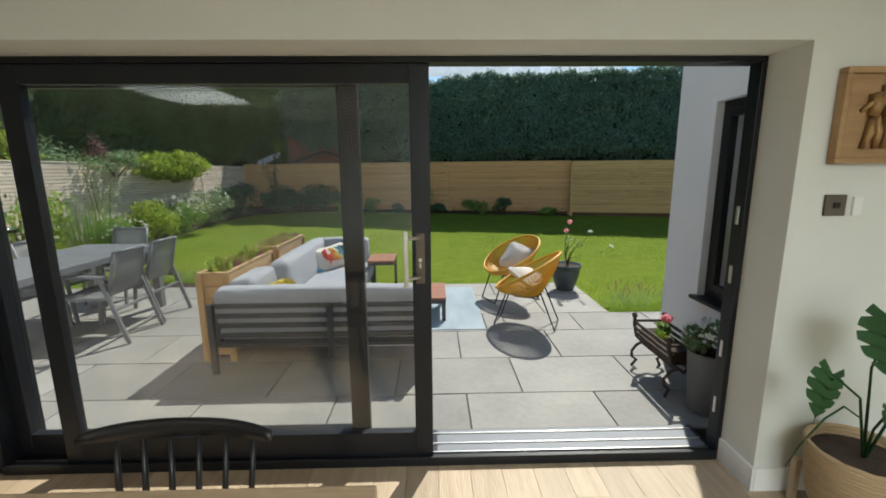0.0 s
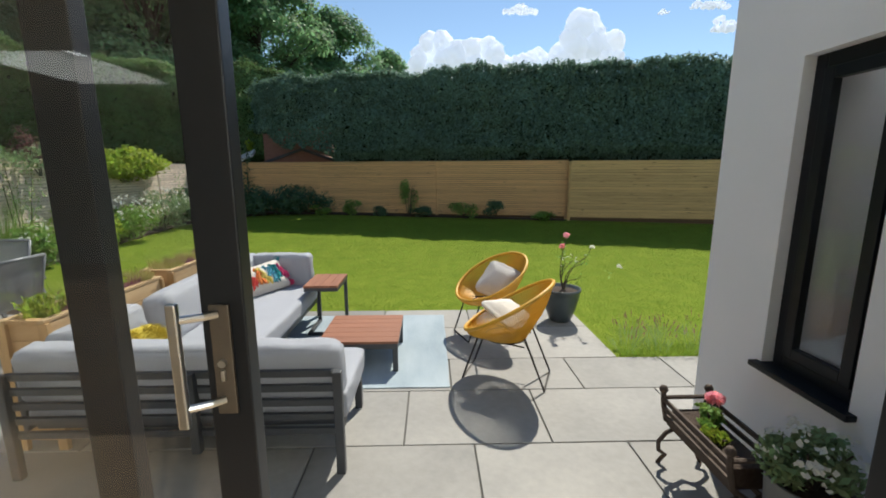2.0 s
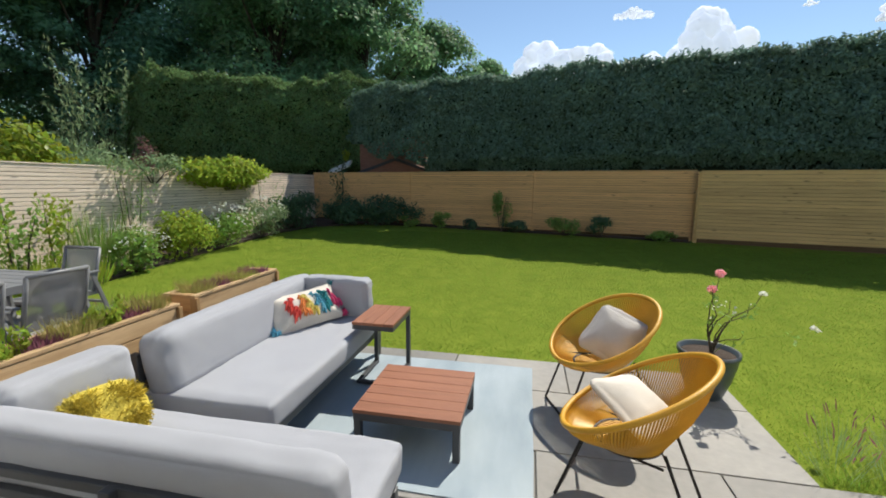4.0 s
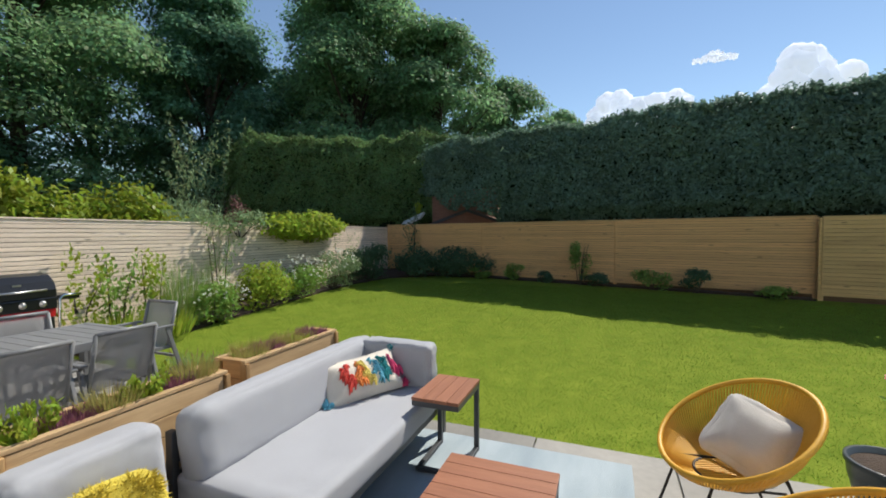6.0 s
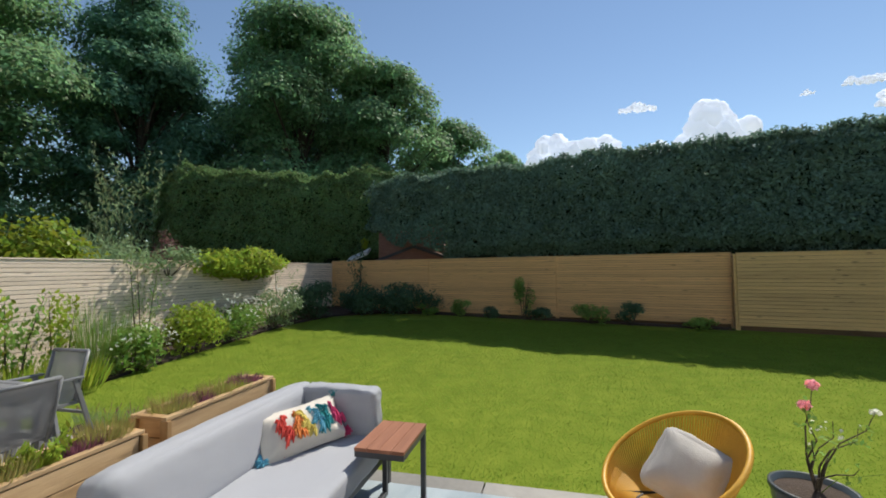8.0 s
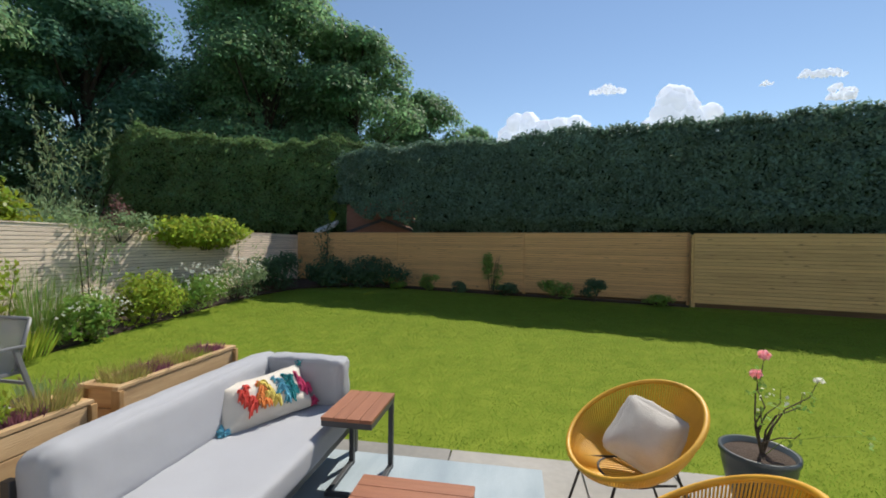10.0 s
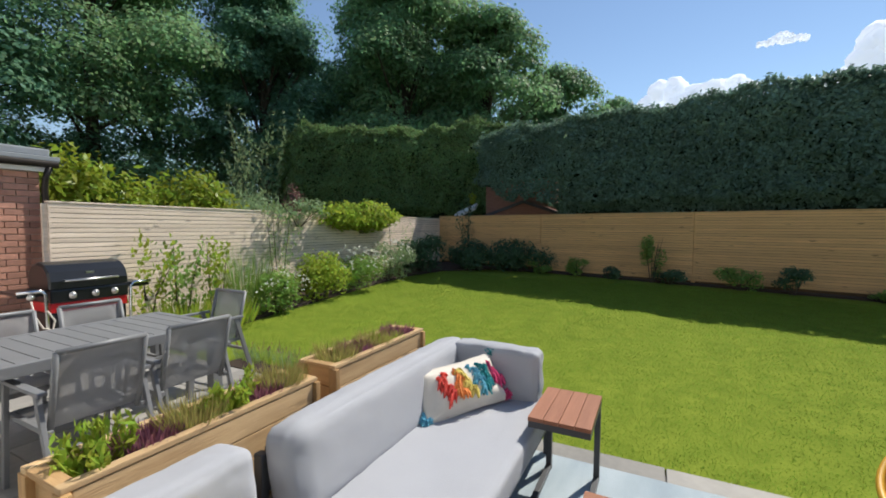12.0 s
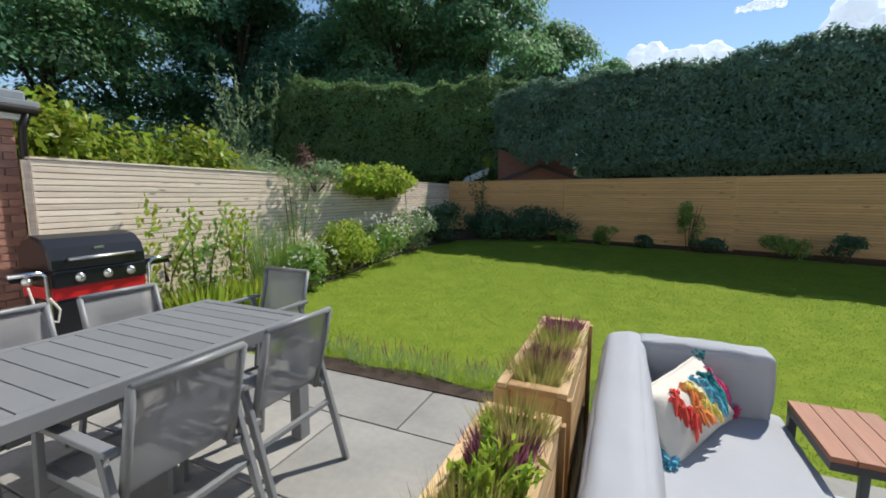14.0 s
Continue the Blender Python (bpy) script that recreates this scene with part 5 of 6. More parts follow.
bush("climber", -6.02, 9.1, 1.50, 0.38, 1.15, 0.27, "loose grey-green climber hanging over the fence top", M_GREYLEAF, 800, 0.085, 8, narrow=0.4)
shoots("climbing_rose", -6.0, 8.6, 0.05, 0.15, 2.0, 9, 0.08, "tall thin climber on the fence", M_SHRUB, 51, 0.12)
shoots("climbing_rose", -5.9, 12.2, 0.12, 0.15, 1.75, 8, 0.085, "tall thin shrub in front of the fence", M_SHRUB, 53, 0.35)
for k, (xx, yy, hh, n) in enumerate(((-5.72, 6.05, 1.35, 5), (-5.7, 6.55, 1.45, 7), (-5.65, 7.05, 1.35, 6))):
    shoots("photinia", xx, yy, 0.03, 0.26, hh, n, 0.085, "upright shrub with sparse pale leaves", M_LIME if k != 1 else M_SHRUB, 90 + k, 0.2, 0.3, 0.06)
blades("crocosmia", -5.2, 6.3, 0.03, 0.28, 0.5, 260, 0.03, "clump of bright green strap leaves", M_LIME, 11, 0.55)
blades("crocosmia", -5.1, 6.9, 0.03, 0.28, 0.45, 240, 0.03, "clump of bright green strap leaves", M_LIME, 12, 0.55)
blades("fennel", -5.5, 7.5, 0.03, 0.24, 1.2, 420, 0.007, "tall feathery green grass clump", M_SHRUB, 13, 0.3)
bush("bed_shrub", -5.3, 7.9, 0.04, 0.48, 0.55, 0.40, "leafy green border shrub", M_SHRUB, 1500, 0.085, 14, M_PETALW, 70)
bush("bed_shrub", -5.4, 9.0, 0.06, 0.60, 0.68, 0.50, "rounded bright green border shrub", M_LIME, 2600, 0.08, 15)
bush("bed_shrub", -5.5, 10.2, 0.1, 0.62, 0.75, 0.50, "white-flowering green border shrub", M_SHRUB, 2200, 0.08, 16, M_PETALW, 90, 0.035)
bush("bed_shrub", -5.55, 11.5, 0.12, 0.6, 0.75, 0.55, "pale grey-green border shrub", M_GREYLEAF, 1800, 0.07, 18, M_PETALW, 70, 0.035)
bush("bed_shrub", -5.4, 13.0, 0.16, 0.8, 0.8, 0.58, "dark glossy border shrub", M_SHRUBDARK, 2600, 0.1, 19)
bush("bed_shrub", -4.5, 14.0, 0.2, 0.8, 0.55, 0.52, "dark glossy border shrub", M_SHRUBDARK, 2500, 0.1, 20)
bush("bed_shrub", -3.35, 14.2, 0.2, 1.25, 0.45, 0.46, "dark green border shrub against the fence", M_SHRUBDARK, 3600, 0.1, 21)
bush("bed_shrub", -2.5, 14.1, 0.22, 0.4, 0.3, 0.22, "low green border plant", M_SHRUB, 700, 0.07, 22)
for k, (xx, rr, hh) in enumerate(((-1.5, 0.28, 0.24), (-0.7, 0.2, 0.15), (0.2, 0.24, 0.5), (0.55, 0.28, 0.16), (1.8, 0.34, 0.24), (2.6, 0.3, 0.25), (3.8, 0.3, 0.13))):
    bush("border_plant", xx, back_y(xx) - 0.4, 0.22, rr * 1.45, rr * 1.0, hh * 1.25, "small dark plant at the foot of the fence", M_SHRUBDARK if k % 2 else M_SHRUB, 800, 0.07, 30 + k, category="plant")
shoots("ivy", -5.0, 15.12, 0.2, 0.07, 2.35, 7, 0.09, "thin green ivy climbing the fence post", M_SHRUBDARK, 40, 0.06, 0.3, 0.05)
bush("ivy", -4.98, 15.4, 2.2, 0.2, 0.12, 0.28, "yellow-green shoots above the fence top", M_LIME, 420, 0.09, 43, stems=3)
bush("border_plant", 9.1, 11.55, 0.18, 0.5, 0.3, 0.18, "low green plant at the foot of the brown fence", M_SHRUB, 900, 0.07, 44, category="plant")
for k in range(11):
    xx = -3.75 + k * 0.25
    ob = blades("lavender", xx, 6.08 + 0.05 * (k % 3), 0.02, 0.10, 0.19, 90, 0.004, "young grey-green lavender with flower spikes", M_GREYLEAF, 41 + k, 0.6)
    blades("flower_spike", 0, 0, 0.10, 0.09, 0.13, 12, 0.007, "", M_HEATHER, 61 + k, 0.5, parent=ob)
for k in range(22):
    blades("grass_tuft", -3.85 + k * 0.125, 6.13 + edge.uniform(-0.05, 0.08), -0.01, 0.11, 0.10, 70, 0.004, "overhanging tuft of grass at the soil edge", M_BLADE, 120 + k, 0.9, ry=0.06)
blades("grass_tuft", 2.95, 4.67, -0.01, 0.5, 0.10, 420, 0.004, "longer tuft of grass at the paving edge", M_BLADE, 58, 0.9, ry=0.07)
for k in range(9):
    ob = blades("lavender", 2.52 + k * 0.10, 4.72 + 0.14 * (k % 3), -0.01, 0.09, 0.24, 34, 0.0035, "thin sprawling lavender stems at the lawn edge", M_GREYLEAF, 141 + k, 0.9)
    blades("flower_spike", 0, 0, 0.17, 0.14, 0.09, 12, 0.008, "", M_HEATHER, 161 + k, 0.8, parent=ob)


# ---- pots by the chairs and the wall ----
def pot(name, x, y, prof, material, soil_z, soil_r, label):
    ob = thing(name, x, y, 0, label, "plant pot")
    part("body", lathe(bmesh.new(), prof, 36), material, ob, "", True)
    part("soil", lathe(bmesh.new(), [(soil_r, soil_z - 0.02), (soil_r * 0.98, soil_z), (0.02, soil_z + 0.015)], 20), M_SOIL, ob)
    return ob


rp = pot("rose_pot", 2.20, 5.53, [(0.10, 0), (0.112, 0.012), (0.155, 0.14), (0.183, 0.26), (0.188, 0.315), (0.198, 0.32), (0.198, 0.345), (0.18, 0.345), (0.175, 0.31)], M_GLAZE, 0.315, 0.175, "dark glazed pot standing on the paving corner")
rose = thing("rose_bush", 2.20, 5.53, 0.315, "sparse rose bush with pink and white blooms in pot", "rose")
rnd = random.Random(8)
tips = [((0.0, 0.04, 0.46), M_PETALP), ((0.035, 0.03, 0.575), M_PETALP), ((0.28, -0.03, 0.46), M_PETALW), ((0.46, -0.28, 0.31), M_PETALW), ((0.09, -0.03, 0.40), None), ((0.25, 0.05, 0.36), None), ((0.18, -0.06, 0.17), None), ((-0.02, -0.05, 0.30), None), ((0.14, 0.06, 0.24), None)]
for tip, petal in tips:
    e = Vector(tip)
    pts = [Vector((0.02, 0, -0.01)), Vector((e.x * 0.2 + rnd.uniform(-0.03, 0.03), e.y * 0.3, e.z * 0.3 + 0.03)), Vector((e.x * 0.45 + rnd.uniform(-0.03, 0.03), e.y * 0.5 + rnd.uniform(-0.03, 0.03), e.z * 0.55 + 0.03)), Vector((e.x * 0.85 + rnd.uniform(-0.02, 0.02), e.y * 0.8, e.z * 0.78)), e]
    part("stem", tube(bmesh.new(), pts, [k * (0.35 if e.x > 0.4 else 1.0) for k in (0.007, 0.005, 0.004, 0.003, 0.0015)], 6), M_SHRUB if e.x > 0.4 else M_BARK, rose)
    r = np.random.default_rng(int(abs(e.x) * 1000 + e.z * 100) + 7)
    if petal is not None:
        pink = petal is M_PETALP
        m = 34 if pink else 14
        c = np.array(e) + unit(r.normal(0, 1, (m, 3))) * np.array([0.026, 0.026, 0.02]) * (1.0 if pink else 0.7)
        ri, ah = leaf_axes(r, c - np.array(e) + np.array([0, 0, 0.004]), 0.03, 0.028, 0.25)
        quads("bloom", c, ri, ah, petal, rose)
    c = np.array(pts[3]) + r.normal(0, 0.025, (9, 3))
    ri, ah = leaf_axes(r, np.tile([0, 0, 1.0], (9, 1)), 0.036, 0.02, 0.8)
    quads("leaf", c, ri, ah, M_SHRUB, rose)
r = np.random.default_rng(207)
c = np.array([0.07, -0.01, 0.33]) + r.normal(0, 1, (16, 3)) * np.array([0.07, 0.03, 0.03])
ri, ah = leaf_axes(r, np.tile([0, -0.5, 1.0], (16, 1)), 0.02, 0.018, 0.6)
quads("bloom", c, ri, ah, M_PETALW, rose)

fb = thing("fire_basket", 2.172, 3.09, 0, "rusty iron fire basket reused as flower planter", "planter")
BW, BL = 0.118, 0.245
for sx in (-1, 1):
    for sy in (-1, 1):
        yy = (BL - 0.01) * sy
        part("leg", tube(bmesh.new(), [(0.05 * sx, yy, 0.20), (0.09 * sx, yy, 0.18), (0.125 * sx, yy, 0.13), (0.12 * sx, yy, 0.08), (0.085 * sx, yy, 0.055), (0.115 * sx, yy + 0.01 * sy, 0.0)], 0.011, 7), M_IRON, fb, "", True)
for sy in (-1, 1):
    yy = BL * sy
    part("end_bar", tube(bmesh.new(), [(-BW, yy, 0.42), (-BW * 0.97, yy, 0.35), (-BW * 0.78, yy, 0.25), (0, yy, 0.18), (BW * 0.78, yy, 0.25), (BW * 0.97, yy, 0.35), (BW, yy, 0.42)], 0.013, 7), M_IRON, fb, "", True)
    for sx in (-1, 1):
        part("finial", lathe(bmesh.new(), [(0.012, -0.01), (0.02, 0.0), (0.022, 0.012), (0.014, 0.026), (0.004, 0.03)], 10, pose(BW * sx, yy, 0.412)), M_IRON, fb, "", True)
    part("cross_bar", tube(bmesh.new(), [(-BW, yy, 0.375), (BW, yy, 0.375)], 0.011, 7), M_IRON, fb)
for ux, zz in ((1.0, 0.37), (0.96, 0.325), (0.86, 0.28), (0.68, 0.235), (0.4, 0.20)):
    for sx in (-1, 1):
        xx = BW * ux * sx
        boxed("side_bar", (xx - 0.006, xx + 0.006, -BL, BL, zz - 0.012, zz + 0.012), M_IRON, fb, 0.003)
boxed("soil", (-0.085, 0.085, -BL + 0.02, BL - 0.02, 0.22, 0.325), M_SOIL, fb, 0.02)
bush("geranium", 2.20, 3.17, 0.31, 0.075, 0.12, 0.06, "green geranium with one pink bloom in the iron basket", M_SHRUB, 380, 0.04, 91, category="plant")
bush("bedding_plant", 2.15, 3.06, 0.31, 0.06, 0.10, 0.04, "yellowing leafy plant in the iron basket", M_LIME, 220, 0.035, 95, category="plant")
r = np.random.default_rng(92)
gb = thing("pink_bloom", 2.25, 3.23, 0.34, "pink geranium flower head", "flower")
part("stem", tube(bmesh.new(), [(0, 0, -0.03), (0, 0, 0.07)], 0.004, 6), M_SHRUBDARK, gb)
c = unit(r.normal(0, 1, (90, 3))) * np.array([0.035, 0.035, 0.024]) + np.array([0, 0, 0.085])
ri, ah = leaf_axes(r, c - np.array([0, 0, 0.08]), 0.032, 0.03, 0.4)
quads("bloom", c, ri, ah, M_PETALP, gb)
pot("tall_pot", 2.24, 2.69, [(0.10, 0), (0.105, 0.01), (0.135, 0.40), (0.14, 0.41), (0.13, 0.41), (0.124, 0.385)], M_GREYPOT, 0.385, 0.124, "tall tapered grey fibre-clay pot on paving")
bush("pot_shrub", 2.24, 2.69, 0.38, 0.155, 0.165, 0.115, "grey-green shrub with small white flowers in pot", M_GREYLEAF, 1500, 0.04, 93, M_PETALW, 40, 0.024)


# ---- inside the room ----
tb = thing("kitchen_table", -0.75, 0.64, 0, "oak dining table with plain top", "table")
boxed("tabletop", (-1.1, 1.08, -0.5, 0.54, 0.715, 0.75), M_TABLETOP, tb, 0.006)
for xx in (-1.0, 0.92):
    for yy in (-0.42, 0.40):
        boxed("leg", (xx, xx + 0.07, yy, yy + 0.07, 0, 0.715), M_TABLEWOOD, tb, 0.006)
sc = thing("spindle_chair", -0.25, 1.22, 0, "black painted spindle-back wooden chair at the table", "chair")
bm = bmesh.new()
pts = [Vector((0.30 * math.sin(a), 0.12 - 0.0 + 0.05 * (1 - math.cos(a * 1.0)) * -2 + 0.02, 0.81)) for a in [(-1 + k / 8) * 1.1 for k in range(17)]]
low = []
for k, p in enumerate(pts):
    t = abs(k - 8) / 8
    hh = 0.026 * (1 - 0.55 * t ** 3)
    low.append((p, hh))
rings = []
for p, hh in low:
    rings.append([bm.verts.new(p + Vector((0, dy, dz))) for dy, dz in ((-0.011, -hh), (0.011, -hh), (0.013, hh * 0.6), (0.0, hh * 1.1), (-0.013, hh * 0.6))])
for a, b in zip(rings, rings[1:]):
    for k in range(5):
        bm.faces.new((a[k], a[(k + 1) % 5], b[(k + 1) % 5], b[k]))
bm.faces.new(rings[0])
bm.faces.new(rings[-1][::-1])
bmesh.ops.recalc_face_normals(bm, faces=bm.faces[:])
part("top_rail", bm, M_BLACKWOOD, sc, "", True)
for k in range(6):
    xx = -0.20 + k * 0.08
    part("spindle", tube(bmesh.new(), [(xx * 0.85, 0.08, 0.44), (xx * 0.95, 0.10, 0.62), (xx, 0.13, 0.79)], [0.008, 0.0095, 0.007], 8), M_BLACKWOOD, sc, "", True)
part("seat", pad(bmesh.new(), (0.44, 0.42, 0.04), 0.018, 0, 31, 0, 7, pose(0, -0.08, 0.43)), M_BLACKWOOD, sc, "", True)
for sx in (-1, 1):
    for sy in (-1, 1):
        part("leg", tube(bmesh.new(), [(0.15 * sx, -0.08 + 0.13 * sy, 0.42), (0.20 * sx, -0.08 + 0.19 * sy, 0.0)], [0.017, 0.012], 8), M_BLACKWOOD, sc, "", True)
# carved relief, switch, plant
pic = thing("carved_picture", 2.32, 1.985, 1.75, "carved bronze relief in an oak frame on the wall", "picture")
bm = bmesh.new()
for d in ((-0.18, 0.18, 0.165, 0.19), (-0.18, 0.18, -0.19, -0.165), (-0.18, -0.155, -0.165, 0.165), (0.155, 0.18, -0.165, 0.165)):
    box(bm, d[0], d[1], -0.03, 0.012, d[2], d[3], 0.006)
part("frame", bm, M_TABLEWOOD, pic)
boxed("backboard", (-0.155, 0.155, -0.004, 0.008, -0.165, 0.165), M_TABLEWOOD, pic)
for x0, z0, x1, z1, rr in ((-0.06, -0.13, -0.035, 0.0, 0.017), (-0.005, -0.13, -0.02, 0.0, 0.017), (0.03, -0.13, 0.02, 0.0, 0.017), (0.075, -0.13, 0.045, 0.0, 0.017), (-0.035, 0.0, -0.04, 0.09, 0.027), (0.02, 0.0, 0.025, 0.1, 0.027), (-0.085, 0.02, -0.03, 0.085, 0.012), (0.09, 0.03, 0.03, 0.09, 0.012), (-0.01, 0.03, 0.0, 0.12, 0.016)):
    part("relief", tube(bmesh.new(), [(x0, -0.012, z0), ((x0 + x1) / 2 + 0.006, -0.017, (z0 + z1) / 2), (x1, -0.014, z1)], [rr * 0.7, rr, rr * 0.8], 9), M_RELIEF, pic, "carved bronze-coloured relief", True)
sw = thing("light_switch", 2.205, 1.99, 1.385, "brushed metal light switch plate on the wall", "switch")
boxed("plate", (-0.045, 0.045, -0.004, 0.008, -0.045, 0.045), M_BRONZE, sw, 0.002)
boxed("toggle", (-0.012, -0.002, -0.010, -0.0042, -0.012, 0.012), M_ROD, sw, 0.001)
boxed("toggle", (0.006, 0.016, -0.010, -0.0042, -0.012, 0.012), M_ROD, sw, 0.001)
sw2 = thing("wall_socket", 2.305, 1.993, 1.38, "narrow white switch plate on the wall", "switch")
boxed("plate", (-0.02, 0.02, -0.004, 0.006, -0.04, 0.04), M_WHITE, sw2, 0.002)
pb = thing("basket_planter", 2.285, 1.765, 0.055, "round woven basket planter on wooden legs", "planter")
bm = bmesh.new()
for k in range(17):
    z = 0.05 + k * 0.0165
    rr = 0.150 + 0.040 * (k / 16) ** 0.7
    tube(bm, [(rr * math.cos(2 * math.pi * j / 28), rr * math.sin(2 * math.pi * j / 28), z + 0.003 * math.sin(j * 3.1)) for j in range(29)], 0.0105, 6, False)
part("weave", bm, M_BASKET, pb, "", True)
part("soil", lathe(bmesh.new(), [(0.145, 0.05), (0.172, 0.28), (0.02, 0.29)], 20), M_SOIL, pb)
for a in (40, 130, 220, 310):
    x, y = 0.205 * math.cos(radians(a)), 0.205 * math.sin(radians(a))
    boxed("leg", (x - 0.014, x + 0.014, y - 0.014, y + 0.014, -0.055, 0.17), M_OAK, pb, 0.004)
mo = thing("cheese_plant", 2.285, 1.765, 0.345, "cheese plant with large split green leaves", "house plant")


def split_leaf(parent, stem, at, yaw, pitch, size, roll):
    """A heart-shaped leaf with deep slits on its stalk."""
    part("stalk", tube(bmesh.new(), [(0, 0, -0.02), Vector(stem), Vector(at)], [0.007, 0.005, 0.004], 6), M_MONSTERA, parent, "", True)
    bm = bmesh.new()
    m = Matrix.Translation(at) @ pose(0, 0, 0, 0, roll, 0) @ pose(0, 0, 0, 0, 0, yaw) @ pose(0, 0, 0, pitch, 0, 0)
    n = 26
    mid = [bm.verts.new(m @ Vector((0, (k / n) * size, 0.03 * size * math.sin(k / n * 3)))) for k in range(n + 1)]
    for s in (-1, 1):
        prev = None
        for k in range(n + 1):
            t = k / n
            w = size * 0.46 * math.sin(math.pi * min(1, t * 0.9 + 0.16)) ** 0.75
            if k % 5 == 4 and 3 < k < n - 2:
                w *= 0.38
            y = t * size - 0.16 * size * (1 - t) * (1 if t < 0.6 else 0.8)
            v = bm.verts.new(m @ Vector((s * w, y - 0.05 * size, -0.12 * w)))
            if prev is not None:
                bm.faces.new((mid[k - 1], mid[k], v, prev) if s > 0 else (mid[k - 1], prev, v, mid[k]))
            prev = v
    part("leaf", bm, M_MONSTERA, parent, "", True)


split_leaf(mo, (-0.12, -0.05, 0.30), (-0.28, -0.08, 0.42), 186, -78, 0.20, 28)
split_leaf(mo, (-0.04, 0.0, 0.40), (-0.06, -0.06, 0.63), 172, -76, 0.25, 6)
split_leaf(mo, (-0.04, -0.05, 0.16), (-0.07, -0.12, 0.29), 200, -65, 0.13, 12)
split_leaf(mo, (0.05, -0.04, 0.25), (0.08, -0.09, 0.34), 170, -70, 0.14, -14)
part("stalk", tube(bmesh.new(), [(0, 0, -0.02), (-0.10, -0.05, 0.21), (-0.19, -0.06, 0.27), (-0.26, -0.06, 0.22), (-0.34, -0.06, 0.11), (-0.39, -0.06, 0.01)], [0.005, 0.004, 0.004, 0.004, 0.003, 0.002], 6), M_MONSTERA, mo, "", True)


# ---- clouds ----
def cloud(x, y, z, sx, sz, n, seed):
    ob = thing("cloud", x, y, z, "bright white cumulus cloud over the hedge", "cloud", kind="structure")
    r = random.Random(seed)
    bm = bmesh.new()
    for k in range(n * 3):
        u = r.uniform(-1, 1)
        top = sz * (1 - u ** 4) ** 0.5 * (0.72 + 0.28 * math.sin(u * 5 + seed * 2))
        h = top * r.uniform(0.0, 0.80)
        rad = sz * r.uniform(0.14, 0.30) * (0.6 + 0.4 * (1 - abs(u)))
        t = bmesh.ops.create_icosphere(bm, subdivisions=3, radius=rad, matrix=Matrix.Translation((u * sx * 0.9, r.uniform(-0.3, 0.3) * sz, h)))
        for v in t["verts"]:
            q = v.co * (6.0 / sz)
            w = v.co * (17.0 / sz)
            v.co += (Vector((noise.noise(q), noise.noise(q + Vector((9, 0, 0))), noise.noise(q + Vector((0, 9, 0))))) + 0.4 * Vector((noise.noise(w), noise.noise(w + Vector((9, 0, 0))), noise.noise(w + Vector((0, 9, 0)))))) * rad * 0.3
    part("puffs", bm, M_CLOUDS, ob, "", True)


def cloud_mat():
    m = bpy.data.materials.new("cloud_glow")
    m.use_nodes = True
    nt = m.node_tree
    b = nt.nodes["Principled BSDF"]
    b.inputs["Base Color"].default_value = (0.9, 0.9, 0.92, 1)
    b.inputs["Roughness"].default_value = 1.0
    b.inputs["Specular IOR Level"].default_value = 0.0
    # Weak blue emission stands in for daylight scattered inside the cloud.
    b.inputs["Emission Color"].default_value = (0.72, 0.82, 1.0, 1)
    b.inputs["Emission Strength"].default_value = 0.3
    tl, mx = nt.nodes.new("ShaderNodeBsdfTranslucent"), nt.nodes.new("ShaderNodeMixShader")
    tl.inputs["Color"].default_value = (0.95, 0.95, 0.95, 1)
    mx.inputs[0].default_value = 0.45
    nt.links.new(b.outputs[0], mx.inputs[1])
    nt.links.new(tl.outputs[0], mx.inputs[2])
    nt.links.new(mx.outputs[0], nt.nodes["Material Output"].inputs[0])
    return m


M_CLOUDS = cloud_mat()
cloud(145, 420, 98, 31, 52, 44, 1)
cloud(25, 420, 94, 48, 42, 50, 2)
cloud(92, 425, 94, 34, 27, 28, 3)
cloud(86, 430, 150, 18, 8, 44, 4)
cloud(283, 430, 136, 10, 14, 12, 5)
cloud(268, 430, 156, 20, 8, 44, 6)
cloud(345, 430, 100, 30, 20, 20, 7)
cloud(224, 430, 150, 6, 5, 8, 8)


# ---- paving slabs and floor boards ----
ROWS_Y = (2.50, 2.945, 3.515, 4.115, 4.62, 5.34, 5.885)
JOINTS = ((-6.7, -5.6, -4.6, -3.7, -2.9, -2.0, -1.1, -0.2, 0.70, 1.6, 2.5, 3.4, 4.6, 6.0),
          (-6.7, -5.8, -5.0, -4.1, -3.2, -2.3, -1.5, -0.7, 0.2, 1.10, 1.98, 2.8, 3.7, 6.0),
          (-6.7, -5.5, -4.6, -3.7, -2.8, -1.95, -1.1, -0.2, 0.70, 1.55, 2.45, 3.3, 4.2, 6.0),
          (-6.7, -5.9, -5.0, -4.1, -3.5, -2.6, -1.7, -0.8, 0.1, 1.0, 1.95, 2.75, 3.4, 6.0),
          (-6.7, -5.6, -4.7, -3.8, -2.66, -1.8, -0.9, 0.0, 0.9, 1.7, 2.41),
          (-6.7, -5.5, -4.6, -3.5, -2.25, -1.65, -0.8, 0.35, 1.25, 1.85, 2.41))
paving = thing("patio", 0, 0, 0, "grey sandstone slab patio", "patio", kind="structure")
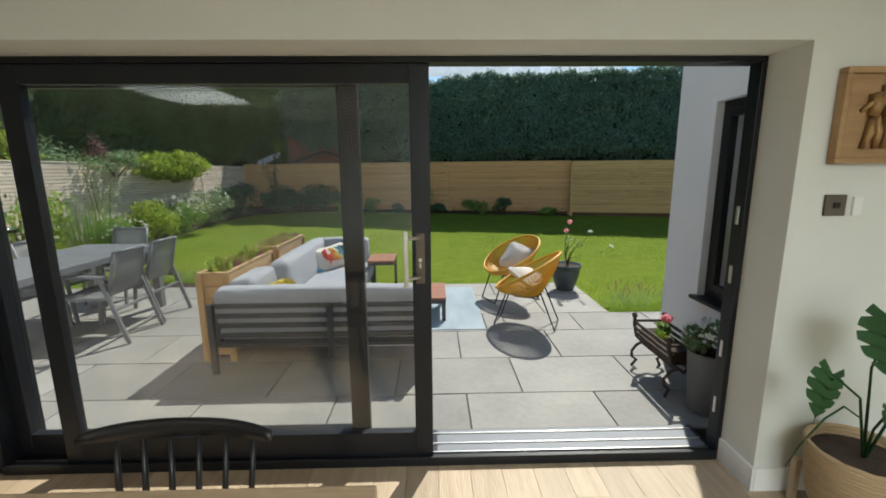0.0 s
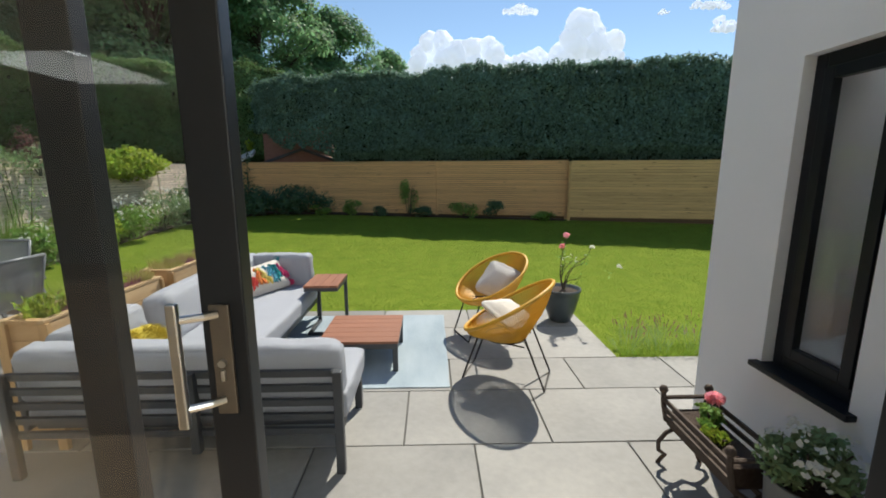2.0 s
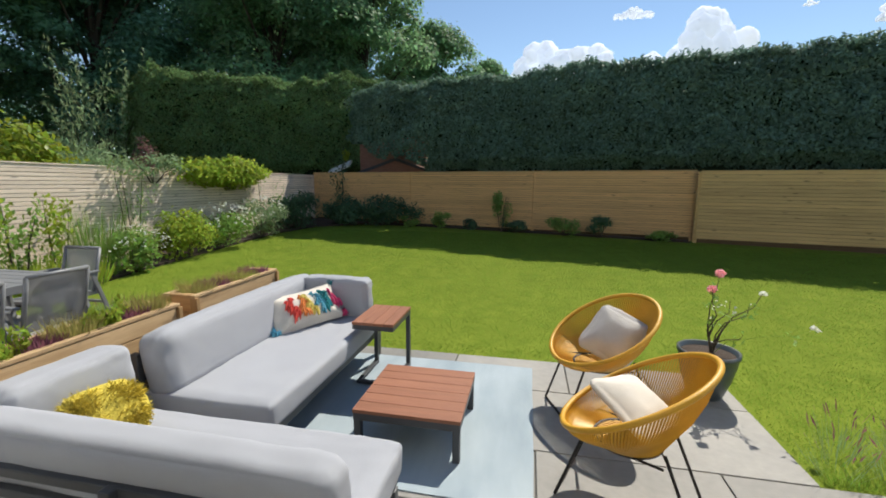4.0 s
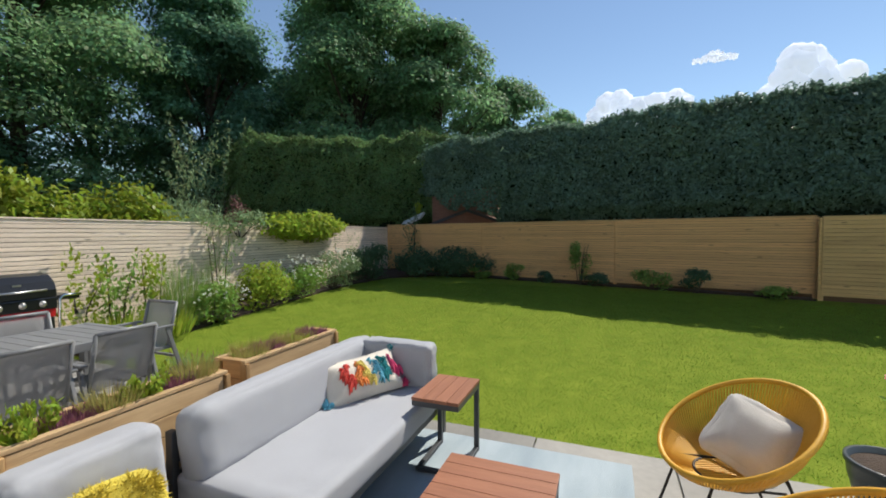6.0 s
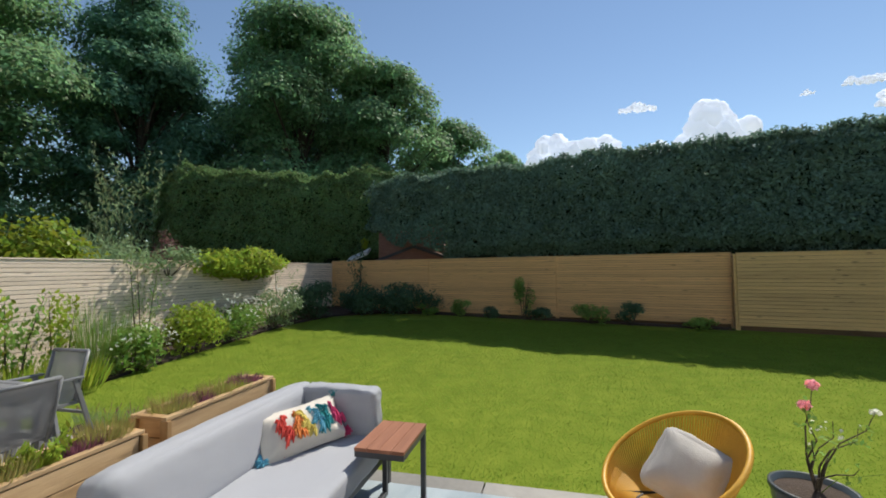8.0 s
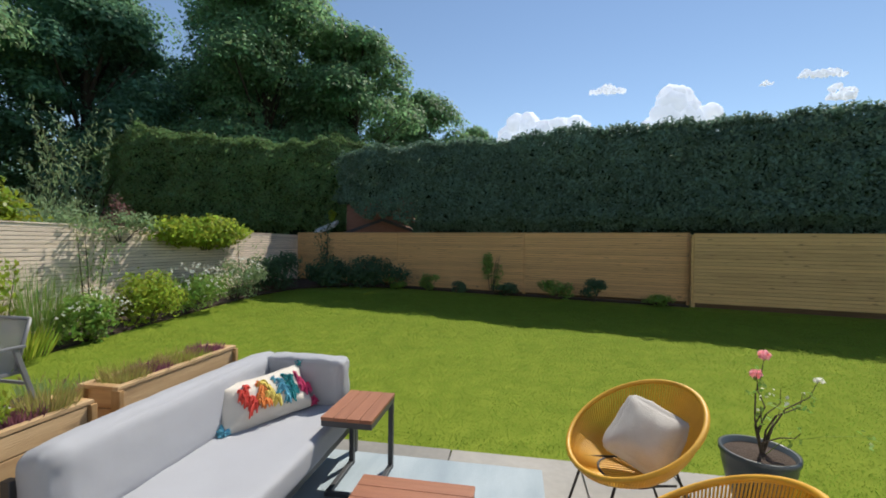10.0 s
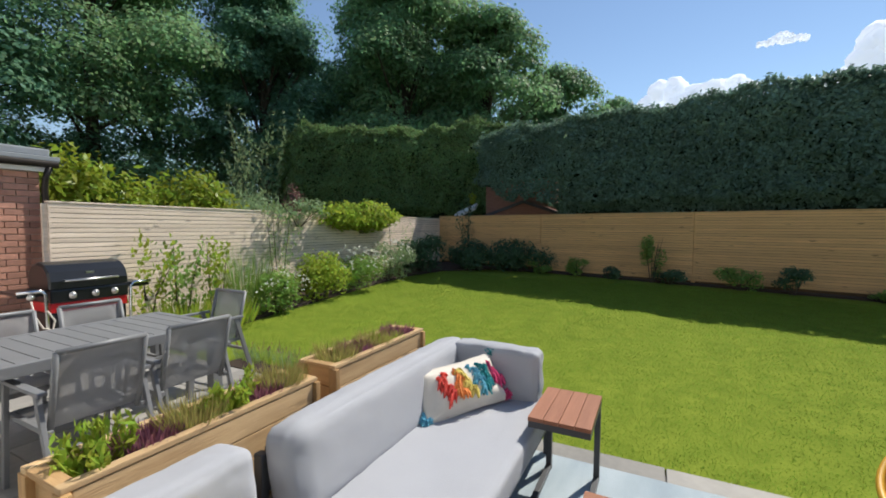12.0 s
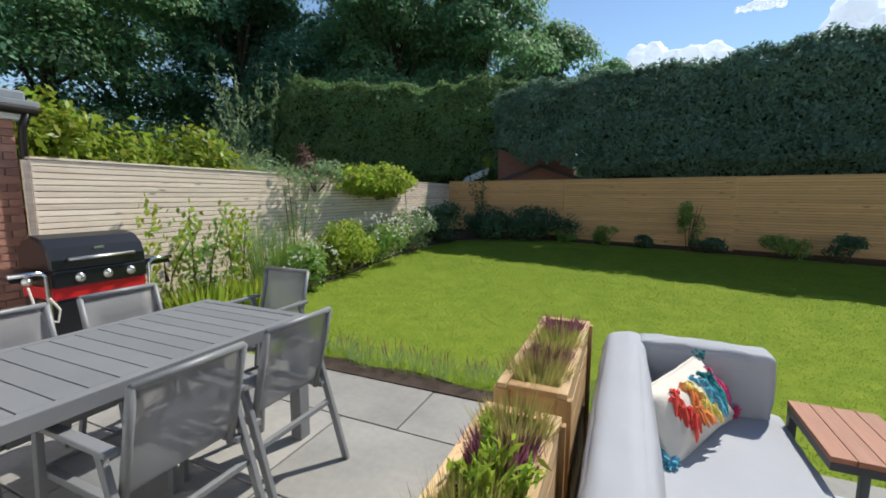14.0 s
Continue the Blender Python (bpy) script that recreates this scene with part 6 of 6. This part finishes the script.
for (ya, yb), xs in zip(zip(ROWS_Y, ROWS_Y[1:]), JOINTS):
    for xa, xb in zip(xs, xs[1:]):
        bm = box(bmesh.new(), xa + 0.005, xb - 0.005, ya + 0.005, yb - 0.005, -0.03, 0.0, 0.004)
        dz = random.uniform(-0.0015, 0.0015)
        for v in bm.verts:
            v.co.z += dz
        part("slab", bm, M_SLAB, paving)
oak = thing("floor", 0, 0, 0, "pale oak plank floor", "floor", kind="structure")
W = 0.165
for i in range(-40, 22):
    y = -4.0 + random.uniform(0, 0.8) - 0.8
    while y < 2.28:
        y1 = min(2.28, y + 1.5)
        ya = max(-4.0, y)
        if y1 > ya + 0.05:
            part("plank", box(bmesh.new(), i * W + 0.001, (i + 1) * W - 0.001, ya + 0.001, y1 - 0.001, -0.02, 0.0, 0.0), M_OAK, oak)
        y = y1

# ---- names of the setting ----
SETTING = {"wall_north": "cream plastered inner wall beside the sliding door", "wall_north_pier": "cream plastered wall pier and door reveal", "wall_north_outer_leaf": "white rendered outer wall leaf", "wall_north_outer_lintel": "white rendered outer lintel", "outrigger_roof_end": "grey felt roof edge", "outrigger_rooflight": "clear glass rooflight pane, out of view", "wall_north_lintel": "cream plastered lintel over the sliding door",
           "outer_wall_skin": "white rendered outer house wall", "outer_wall_skin_lintel": "white rendered lintel over the door", "wall_east": "cream plastered room wall", "wall_west": "cream plastered room wall", "wall_south": "cream plastered room wall",
           "ceiling": "white plastered ceiling with rooflight openings", "skylight_pane": "clear glass rooflight pane, out of view", "skylight_pane_large": "clear glass rooflight pane, out of view", "flat_roof": "grey felt flat roof", "wall_outrigger": "white rendered house wall with window opening",
           "wall_outrigger_end": "white rendered end wall", "wall_outrigger_inner": "plain plastered inner wall", "outrigger_roof": "grey felt roof edge", "skirting": "white painted skirting board", "skirting_reveal": "white painted skirting board",
           "ground": "rough green ground reaching the horizon", "subfloor": "dark screed below the oak planks", "patio_bed": "grey mortar joints below the paving", "patio_bed_far": "grey mortar joints below the paving", "lawn": "sunlit green mown lawn turf",
           "flower_bed": "dark soil border along the fence", "flower_bed_corner": "dark soil border in the garden corner", "flower_bed_back": "dark soil border along the back fence", "lavender_bed": "narrow dark soil bed with lavender"}
for nm, lab in SETTING.items():
    tagged(bpy.data.objects[nm], lab, nm.split("_")[0], kind="structure")
